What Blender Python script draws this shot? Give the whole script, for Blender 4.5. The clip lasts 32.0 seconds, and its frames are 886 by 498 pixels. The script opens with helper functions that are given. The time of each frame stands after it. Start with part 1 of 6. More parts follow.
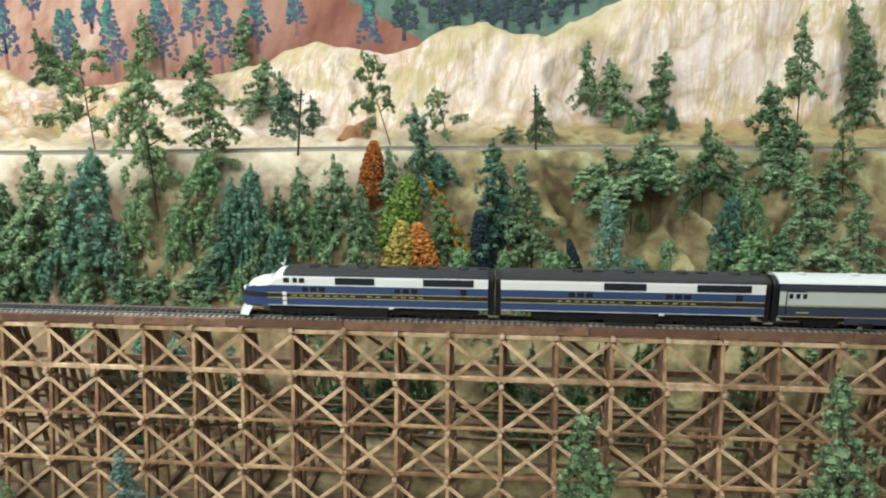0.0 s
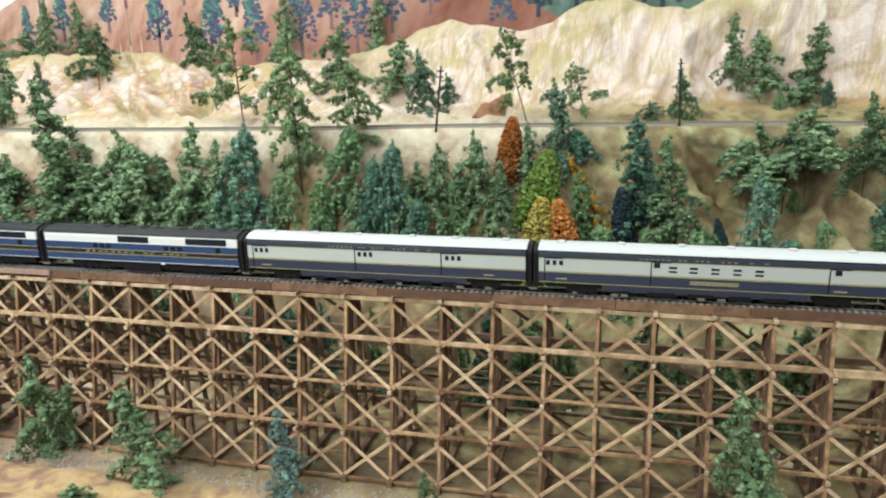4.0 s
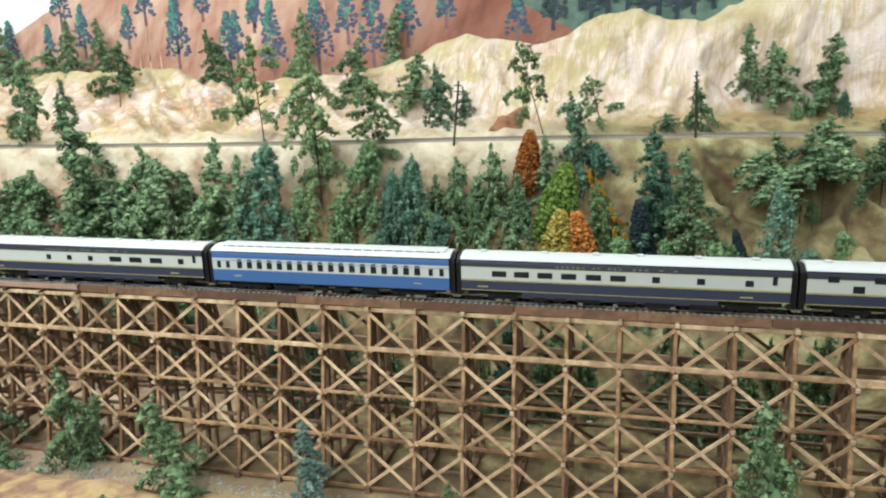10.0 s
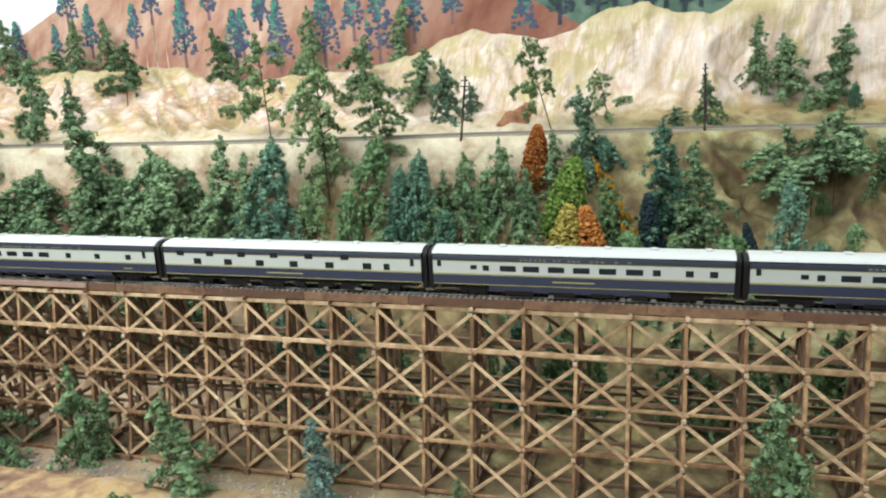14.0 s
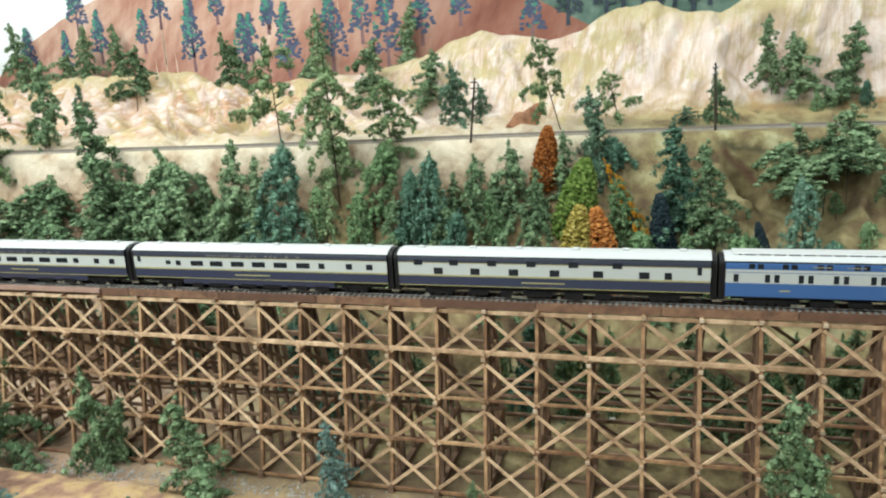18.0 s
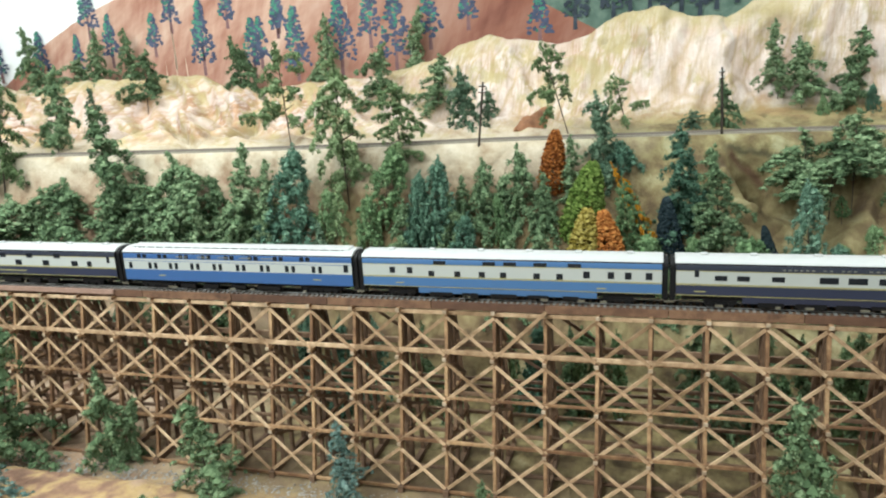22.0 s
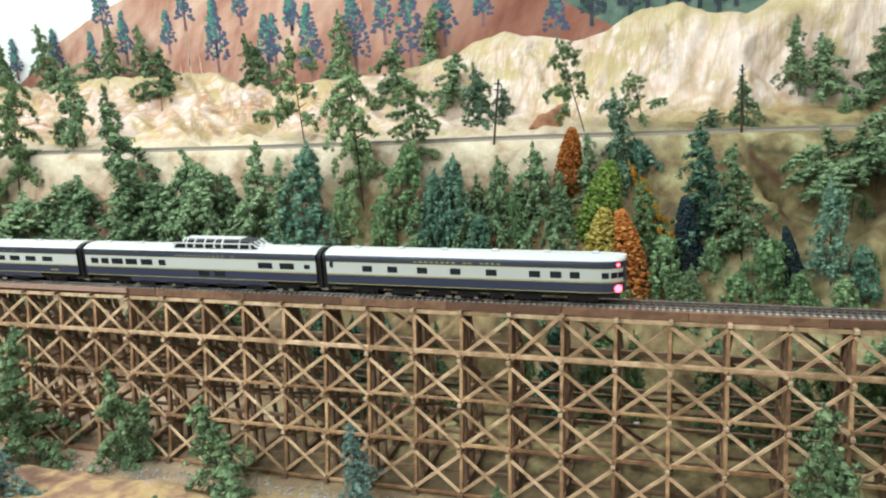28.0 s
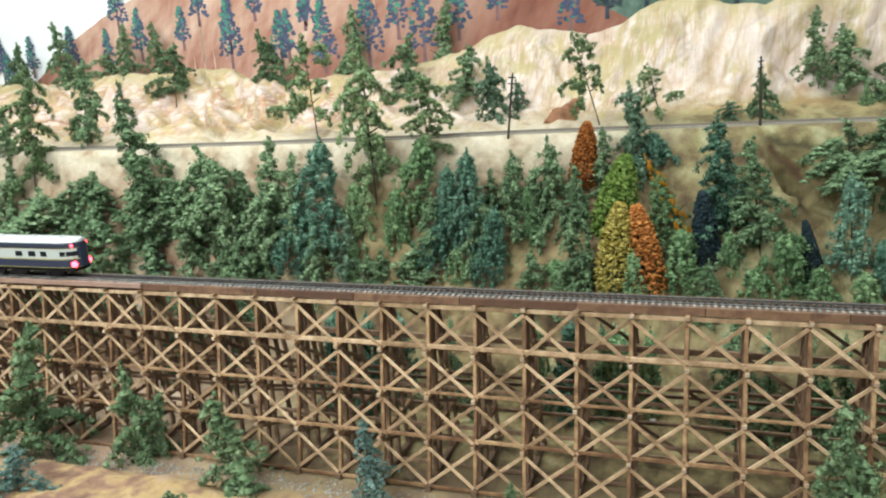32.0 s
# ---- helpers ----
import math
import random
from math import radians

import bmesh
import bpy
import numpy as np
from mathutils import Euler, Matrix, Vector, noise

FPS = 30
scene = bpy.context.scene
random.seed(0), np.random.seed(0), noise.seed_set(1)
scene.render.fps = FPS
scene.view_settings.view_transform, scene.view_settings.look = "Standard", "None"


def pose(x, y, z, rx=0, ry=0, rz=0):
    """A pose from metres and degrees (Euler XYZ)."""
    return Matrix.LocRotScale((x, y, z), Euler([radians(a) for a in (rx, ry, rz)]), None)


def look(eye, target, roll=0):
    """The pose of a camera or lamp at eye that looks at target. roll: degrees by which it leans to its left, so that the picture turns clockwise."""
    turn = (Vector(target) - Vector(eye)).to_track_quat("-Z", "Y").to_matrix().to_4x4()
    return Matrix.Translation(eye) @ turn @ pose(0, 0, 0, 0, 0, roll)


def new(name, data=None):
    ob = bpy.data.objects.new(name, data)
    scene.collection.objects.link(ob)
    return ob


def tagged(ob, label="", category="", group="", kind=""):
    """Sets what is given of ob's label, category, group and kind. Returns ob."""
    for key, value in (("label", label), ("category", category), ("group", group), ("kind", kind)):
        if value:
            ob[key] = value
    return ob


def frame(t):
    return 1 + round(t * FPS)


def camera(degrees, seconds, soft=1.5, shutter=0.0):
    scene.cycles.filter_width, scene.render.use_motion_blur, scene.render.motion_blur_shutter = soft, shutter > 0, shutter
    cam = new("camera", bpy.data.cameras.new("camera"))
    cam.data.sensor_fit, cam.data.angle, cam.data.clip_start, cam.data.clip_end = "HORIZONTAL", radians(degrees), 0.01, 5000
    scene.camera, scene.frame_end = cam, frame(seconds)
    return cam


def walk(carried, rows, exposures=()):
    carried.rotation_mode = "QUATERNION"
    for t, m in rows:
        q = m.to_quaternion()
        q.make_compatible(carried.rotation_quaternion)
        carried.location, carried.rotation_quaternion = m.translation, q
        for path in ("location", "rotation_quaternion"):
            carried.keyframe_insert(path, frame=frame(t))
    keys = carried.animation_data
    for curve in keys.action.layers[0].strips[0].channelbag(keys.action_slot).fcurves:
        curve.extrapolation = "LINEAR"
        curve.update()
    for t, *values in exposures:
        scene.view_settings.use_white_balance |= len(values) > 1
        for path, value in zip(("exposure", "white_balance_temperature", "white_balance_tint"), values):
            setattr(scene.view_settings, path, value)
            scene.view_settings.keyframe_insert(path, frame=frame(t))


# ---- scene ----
cam = camera(61.6, 32.0, soft=2.1)
PATH = [
    (0, (0.172, -0.697, 0.664), (-0.029, 1.232, 0.176), -0.3),
    (0.5, (0.161, -0.696, 0.657), (-0.133, 1.219, 0.16), -0.4),
    (1, (0.151, -0.694, 0.655), (-0.237, 1.202, 0.151), -1.5),
    (1.5, (0.143, -0.692, 0.653), (-0.303, 1.187, 0.134), -2.0),
    (2, (0.136, -0.696, 0.651), (-0.327, 1.177, 0.124), -1.7),
    (2.5, (0.132, -0.702, 0.654), (-0.337, 1.167, 0.118), -1.4),
    (3, (0.129, -0.705, 0.654), (-0.344, 1.162, 0.115), -1.1),
    (3.5, (0.128, -0.706, 0.654), (-0.346, 1.163, 0.122), -1.2),
    (5.5, (0.123, -0.706, 0.655), (-0.365, 1.163, 0.136), -1.2),
    (6, (0.122, -0.708, 0.655), (-0.371, 1.161, 0.141), -1.2),
    (6.5, (0.124, -0.707, 0.656), (-0.365, 1.163, 0.14), -1.4),
    (7, (0.122, -0.709, 0.656), (-0.369, 1.16, 0.143), -1.5),
    (7.5, (0.121, -0.713, 0.657), (-0.368, 1.158, 0.148), -1.3),
    (8, (0.119, -0.717, 0.659), (-0.371, 1.154, 0.151), -1.3),
    (8.5, (0.118, -0.719, 0.66), (-0.371, 1.154, 0.155), -1.2),
    (9, (0.12, -0.718, 0.66), (-0.374, 1.154, 0.16), -1.7),
    (9.5, (0.117, -0.718, 0.659), (-0.382, 1.153, 0.161), -1.7),
    (10, (0.118, -0.718, 0.66), (-0.388, 1.152, 0.161), -1.8),
    (10.5, (0.119, -0.717, 0.659), (-0.395, 1.151, 0.161), -1.8),
    (11, (0.118, -0.717, 0.659), (-0.397, 1.151, 0.162), -1.9),
    (11.5, (0.122, -0.711, 0.657), (-0.398, 1.155, 0.16), -2.3),
    (12, (0.122, -0.707, 0.654), (-0.402, 1.158, 0.155), -2.5),
    (12.5, (0.12, -0.706, 0.654), (-0.404, 1.157, 0.151), -2.5),
    (13, (0.117, -0.71, 0.656), (-0.41, 1.151, 0.15), -2.4),
    (13.5, (0.116, -0.715, 0.658), (-0.413, 1.145, 0.151), -2.3),
    (14, (0.117, -0.715, 0.656), (-0.409, 1.147, 0.153), -2.4),
    (14.5, (0.117, -0.713, 0.657), (-0.411, 1.149, 0.152), -2.6),
    (16.5, (0.116, -0.713, 0.658), (-0.418, 1.148, 0.155), -2.9),
    (17, (0.116, -0.71, 0.657), (-0.423, 1.149, 0.156), -3.0),
    (17.5, (0.115, -0.713, 0.658), (-0.429, 1.146, 0.156), -3.1),
    (18, (0.112, -0.716, 0.658), (-0.433, 1.142, 0.158), -3.0),
    (18.5, (0.112, -0.719, 0.659), (-0.437, 1.138, 0.158), -3.0),
    (19, (0.111, -0.721, 0.66), (-0.44, 1.135, 0.159), -2.9),
    (19.5, (0.111, -0.722, 0.661), (-0.441, 1.134, 0.16), -3.0),
    (20, (0.111, -0.721, 0.66), (-0.442, 1.135, 0.161), -3.0),
    (20.5, (0.11, -0.723, 0.661), (-0.448, 1.132, 0.162), -3.0),
    (21, (0.11, -0.727, 0.662), (-0.45, 1.127, 0.165), -2.9),
    (21.5, (0.11, -0.727, 0.662), (-0.452, 1.127, 0.167), -3.0),
    (22, (0.11, -0.727, 0.662), (-0.448, 1.129, 0.167), -3.0),
    (22.5, (0.111, -0.722, 0.662), (-0.452, 1.132, 0.168), -3.1),
    (23, (0.111, -0.719, 0.661), (-0.455, 1.135, 0.168), -3.1),
    (23.5, (0.112, -0.716, 0.658), (-0.46, 1.136, 0.166), -3.2),
    (24, (0.11, -0.718, 0.659), (-0.466, 1.133, 0.165), -3.0),
    (24.5, (0.108, -0.719, 0.661), (-0.471, 1.13, 0.164), -2.8),
    (25, (0.107, -0.721, 0.661), (-0.473, 1.128, 0.166), -2.8),
    (25.5, (0.109, -0.72, 0.663), (-0.472, 1.129, 0.166), -3.1),
    (27.5, (0.102, -0.719, 0.663), (-0.485, 1.126, 0.162), -2.7),
    (28, (0.103, -0.717, 0.662), (-0.485, 1.128, 0.162), -3.0),
    (28.5, (0.105, -0.717, 0.664), (-0.489, 1.125, 0.163), -3.2),
    (29, (0.102, -0.717, 0.662), (-0.5, 1.125, 0.165), -3.1),
    (29.5, (0.103, -0.715, 0.661), (-0.502, 1.125, 0.166), -3.2),
    (30, (0.1, -0.724, 0.664), (-0.51, 1.114, 0.164), -2.7),
    (30.5, (0.097, -0.731, 0.665), (-0.514, 1.107, 0.169), -2.4),
    (31, (0.1, -0.726, 0.661), (-0.52, 1.11, 0.165), -2.3),
    (31.5, (0.102, -0.718, 0.66), (-0.521, 1.116, 0.159), -2.7),
    (32, (0.103, -0.71, 0.659), (-0.524, 1.12, 0.151), -3.4),
]
walk(cam, [(t, look(eye, target, roll)) for t, eye, target, roll in PATH])

# ---- light: a closed exhibition room with ceiling lights ----
world = bpy.data.worlds.new("room_air")
scene.world = world
world.use_nodes = True
world.node_tree.nodes["Background"].inputs[0].default_value = (1.0, 0.97, 0.92, 1)
world.node_tree.nodes["Background"].inputs[1].default_value = 0.05
scene.view_settings.exposure = 0.0


def ceiling_lamp(x, y, z, sx, sy, watts):
    data = bpy.data.lights.new("tube_light", "AREA")
    data.shape, data.size, data.size_y, data.energy = "RECTANGLE", sx, sy, watts
    data.color = (0.905, 0.985, 0.972)
    ob = new("tube_light", data)
    ob.matrix_world = pose(x, y, z)
    return ob


LAMP_Z = 1.545
ceiling_lamp(-0.9, 0.1, LAMP_Z, 1.5, 0.24, 16)
ceiling_lamp(0.9, 0.1, LAMP_Z, 1.5, 0.24, 14)
ceiling_lamp(-0.9, -1.15, LAMP_Z, 1.5, 0.24, 74)
ceiling_lamp(0.9, -1.15, LAMP_Z, 1.5, 0.24, 11)


# ---- materials ----
def material(name, build):
    m = bpy.data.materials.new(name)
    m.use_nodes = True
    nt = m.node_tree
    bsdf = nt.nodes["Principled BSDF"]
    build(nt, bsdf)
    return m


def node(nt, kind, **values):
    n = nt.nodes.new(kind)
    for k, v in values.items():
        n.inputs[k].default_value = v
    return n


def coords(nt, scale=(1, 1, 1), space="Object"):
    c = nt.nodes.new("ShaderNodeTexCoord")
    m = nt.nodes.new("ShaderNodeMapping")
    m.inputs["Scale"].default_value = scale
    nt.links.new(c.outputs[space], m.inputs["Vector"])
    return m.outputs["Vector"]


def world_coords(nt, scale=(1, 1, 1)):
    c = nt.nodes.new("ShaderNodeNewGeometry")
    m = nt.nodes.new("ShaderNodeMapping")
    m.inputs["Scale"].default_value = scale
    nt.links.new(c.outputs["Position"], m.inputs["Vector"])
    return m.outputs["Vector"]


def turned_coords(nt, rot, scale):
    """World coordinates turned by rot degrees about y and then stretched."""
    a = nt.nodes.new("ShaderNodeMapping")
    a.inputs["Rotation"].default_value = (0, math.radians(rot), 0)
    nt.links.new(world_coords(nt), a.inputs["Vector"])
    b = nt.nodes.new("ShaderNodeMapping")
    b.inputs["Scale"].default_value = scale
    nt.links.new(a.outputs[0], b.inputs["Vector"])
    return b.outputs[0]


def noise_of(nt, vec, scale, detail=4.0, rough=0.6):
    n = node(nt, "ShaderNodeTexNoise", Scale=scale, Detail=detail, Roughness=rough)
    nt.links.new(vec, n.inputs["Vector"])
    return n.outputs["Fac"]


def ramp_of(nt, fac, stops):
    r = nt.nodes.new("ShaderNodeValToRGB")
    els = r.color_ramp.elements
    while len(els) < len(stops):
        els.new(0.5)
    for e, (p, c) in zip(els, stops):
        e.position, e.color = p, (*c, 1)
    nt.links.new(fac, r.inputs["Fac"])
    return r.outputs["Color"]


def mixed(nt, fac, a, b, kind="MIX"):
    n = nt.nodes.new("ShaderNodeMix")
    n.data_type, n.blend_type = "RGBA", kind
    for sock, v in ((n.inputs["Factor"], fac), (n.inputs[6], a), (n.inputs[7], b)):
        if isinstance(v, bpy.types.NodeSocket):
            nt.links.new(v, sock)
        elif isinstance(v, (int, float)):
            sock.default_value = v
        else:
            sock.default_value = (*v, 1)
    return n.outputs[2]


def math_of(nt, op, a, b=0.0, c=None):
    n = nt.nodes.new("ShaderNodeMath")
    n.operation = op
    n.use_clamp = op in ("MULTIPLY_ADD",)
    for i, v in enumerate((a, b) if c is None else (a, b, c)):
        if isinstance(v, bpy.types.NodeSocket):
            nt.links.new(v, n.inputs[i])
        else:
            n.inputs[i].default_value = v
    return n.outputs[0]


def bumped(nt, bsdf, height, strength, distance):
    b = node(nt, "ShaderNodeBump", Strength=strength, Distance=distance)
    nt.links.new(height, b.inputs["Height"])
    nt.links.new(b.outputs["Normal"], bsdf.inputs["Normal"])


def set_colour(nt, bsdf, colour):
    if isinstance(colour, bpy.types.NodeSocket):
        nt.links.new(colour, bsdf.inputs["Base Color"])
    else:
        bsdf.inputs["Base Color"].default_value = (*colour, 1)


def random_of(nt):
    return nt.nodes.new("ShaderNodeObjectInfo").outputs["Random"]


def timber(name, dark, mid, pale):
    def build(nt, bsdf):
        v = coords(nt, (60, 60, 60))
        n = noise_of(nt, v, 1.4, 5)
        fine = noise_of(nt, coords(nt, (60, 700, 700)), 1.0, 3)
        c = ramp_of(nt, math_of(nt, "ADD", math_of(nt, "MULTIPLY", n, 0.6), math_of(nt, "MULTIPLY", random_of(nt), 0.4)), ((0.25, dark), (0.5, mid), (0.78, pale)))
        c = mixed(nt, math_of(nt, "MULTIPLY", fine, 0.5), c, tuple(0.45 * v for v in dark))
        stain_shade = noise_of(nt, world_coords(nt), 38, 4, 0.7)
        c = mixed(nt, math_of(nt, "MULTIPLY_ADD", stain_shade, 5.0, -2.4), c, tuple(0.9 * v for v in dark))
        set_colour(nt, bsdf, c)
        bsdf.inputs["Roughness"].default_value = 0.75
        bumped(nt, bsdf, fine, 0.4, 0.0006)
    return material(name, build)


WOOD = timber("trestle_timber", (0.12, 0.055, 0.025), (0.315, 0.18, 0.09), (0.54, 0.355, 0.19))
BRACE = timber("brace_timber", (0.22, 0.135, 0.07), (0.52, 0.35, 0.21), (0.78, 0.58, 0.38))
# inner and far timbers: a darker brown than the outer posts
DARKWOOD = timber("dark_inner_timber", (0.095, 0.053, 0.032), (0.195, 0.117, 0.07), (0.33, 0.212, 0.132))
FASCIA = timber("stringer_timber", (0.085, 0.04, 0.024), (0.155, 0.078, 0.045), (0.27, 0.15, 0.085))
PINKBOARD = timber("faded_board", (0.26, 0.16, 0.12), (0.36, 0.235, 0.185), (0.46, 0.32, 0.26))
ENDGRAIN = timber("end_grain", (0.28, 0.2, 0.13), (0.46, 0.36, 0.25), (0.66, 0.56, 0.43))
TIE = timber("tie_plastic", (0.012, 0.011, 0.011), (0.022, 0.02, 0.02), (0.05, 0.045, 0.042))
GREYTIE = timber("weathered_bridge_tie", (0.19, 0.185, 0.175), (0.29, 0.285, 0.27), (0.4, 0.385, 0.36))


def paint(name, colour, rough=0.35, wear=0.12, metal=0.0):
    def build(nt, bsdf):
        n = noise_of(nt, coords(nt), 90, 4)
        c = mixed(nt, math_of(nt, "MULTIPLY", n, wear * 2), colour, tuple(0.55 * v + 0.02 for v in colour))
        set_colour(nt, bsdf, c)
        bsdf.inputs["Roughness"].default_value = rough
        bsdf.inputs["Specular IOR Level"].default_value = 0.5 if max(colour) > 0.02 else 0.2
        bsdf.inputs["Metallic"].default_value = metal
    return material(name, build)


NAVY = paint("navy_paint", (0.017, 0.024, 0.055), 0.4)
LETTERBAND = paint("letter_board_navy", (0.018, 0.024, 0.042), 0.4)
BLUE = paint("royal_blue_paint", (0.03, 0.098, 0.265), 0.4)
LOCOBLUE = paint("loco_blue_paint", (0.015, 0.04, 0.12), 0.35)
SKYBLUE = paint("mid_blue_paint", (0.05, 0.14, 0.31), 0.4)
GREY = paint("pale_grey_paint", (0.41, 0.44, 0.425), 0.4)
WHITE = paint("white_paint", (0.6, 0.61, 0.6), 0.4)
ROOF = paint("silver_roof_paint", (0.43, 0.445, 0.445), 0.42)
BLACK = paint("black_paint", (0.004, 0.004, 0.005), 0.5)
DARKROOF = paint("charcoal_roof_paint", (0.014, 0.015, 0.0175), 0.5)
BROWNBAND = paint("dark_brown_paint", (0.02, 0.013, 0.012), 0.4)
GOLD = paint("gold_line_paint", (0.36, 0.33, 0.14), 0.4)
STEEL = paint("rail_steel", (0.42, 0.42, 0.42), 0.3, 0.2, 0.8)
RUST = paint("rusty_rail", (0.2, 0.17, 0.14), 0.6, 0.3)
BUFF = paint("truck_highlight", (0.15, 0.14, 0.105), 0.5)
LETTER = paint("faded_letter_paint", (0.2, 0.2, 0.17), 0.5)
GLASSDARK = paint("dark_window_glass", (0.012, 0.014, 0.018), 0.08, 0.05)


def glow_build(nt, bsdf):
    bsdf.inputs["Base Color"].default_value = (0.8, 0.02, 0.03, 1)
    bsdf.inputs["Emission Color"].default_value = (1.0, 0.03, 0.045, 1)
    bsdf.inputs["Emission Strength"].default_value = 20.0


TAILGLOW = material("red_lamp", glow_build)


def foliage(name, dark, mid, pale):
    def build(nt, bsdf):
        g = nt.nodes.new("ShaderNodeNewGeometry")
        n = noise_of(nt, coords(nt, space="Generated"), 14, 4)
        w = noise_of(nt, world_coords(nt), 700, 2)
        f = math_of(nt, "ADD", math_of(nt, "MULTIPLY", g.outputs["Random Per Island"], 0.45), math_of(nt, "MULTIPLY", n, 0.5))
        f = math_of(nt, "ADD", f, math_of(nt, "MULTIPLY", math_of(nt, "SUBTRACT", random_of(nt), 0.5), 0.25))
        c = ramp_of(nt, f, ((0.2, dark), (0.5, mid), (0.85, pale)))
        c = mixed(nt, math_of(nt, "MULTIPLY", w, 0.4), c, tuple(0.7 * v for v in dark))
        set_colour(nt, bsdf, c)
        bsdf.inputs["Roughness"].default_value = 0.95
        bsdf.inputs["Specular IOR Level"].default_value = 0.05
        bumped(nt, bsdf, w, 0.6, 0.0015)
    return material(name, build)


LEAF = {
    "pine": foliage("pine_foliage", (0.06, 0.102, 0.054), (0.175, 0.272, 0.144), (0.4, 0.51, 0.3)),
    "sparse": foliage("olive_foliage", (0.06, 0.096, 0.0444), (0.174, 0.258, 0.12), (0.384, 0.492, 0.27)),
    "teal": foliage("teal_foliage", (0.043, 0.096, 0.068), (0.125, 0.24, 0.165), (0.3, 0.46, 0.34)),
    "grey": foliage("grey_green_foliage", (0.054, 0.0936, 0.06), (0.138, 0.222, 0.144), (0.324, 0.444, 0.312)),
    "light": foliage("light_green_foliage", (0.06, 0.11, 0.0504), (0.174, 0.294, 0.138), (0.396, 0.546, 0.3)),
    "front": foliage("sage_foliage", (0.036, 0.064, 0.032), (0.115, 0.18, 0.092), (0.29, 0.39, 0.225)),
    "blue": foliage("blue_green_foliage", (0.03, 0.062, 0.056), (0.1, 0.17, 0.15), (0.25, 0.36, 0.32)),
    "orange": foliage("rust_foliage", (0.12, 0.034, 0.01), (0.4, 0.145, 0.038), (0.62, 0.31, 0.1)),
    "yellow": foliage("straw_foliage", (0.15, 0.115, 0.02), (0.42, 0.35, 0.1), (0.66, 0.58, 0.26)),
    "lime": foliage("lime_foliage", (0.028, 0.055, 0.011), (0.085, 0.14, 0.03), (0.22, 0.31, 0.085)),
    "gold": foliage("gold_foliage", (0.25, 0.1, 0.008), (0.48, 0.22, 0.02), (0.65, 0.38, 0.06)),
    "deep": foliage("deep_teal_foliage", (0.026, 0.062, 0.042), (0.078, 0.16, 0.108), (0.2, 0.33, 0.235)),
    "black": foliage("blue_black_foliage", (0.008, 0.015, 0.019), (0.022, 0.036, 0.043), (0.06, 0.088, 0.095)),
}
LEAF["tall"] = LEAF["sparse"]
LEAF["drape"] = LEAF["pine"]
BARK = timber("bark", (0.03, 0.02, 0.013), (0.065, 0.045, 0.03), (0.12, 0.09, 0.06))


def nt_colour_noise(nt, scale):
    n = node(nt, "ShaderNodeTexNoise", Scale=scale, Detail=3.0)
    nt.links.new(world_coords(nt), n.inputs["Vector"])
    return n.outputs["Color"]


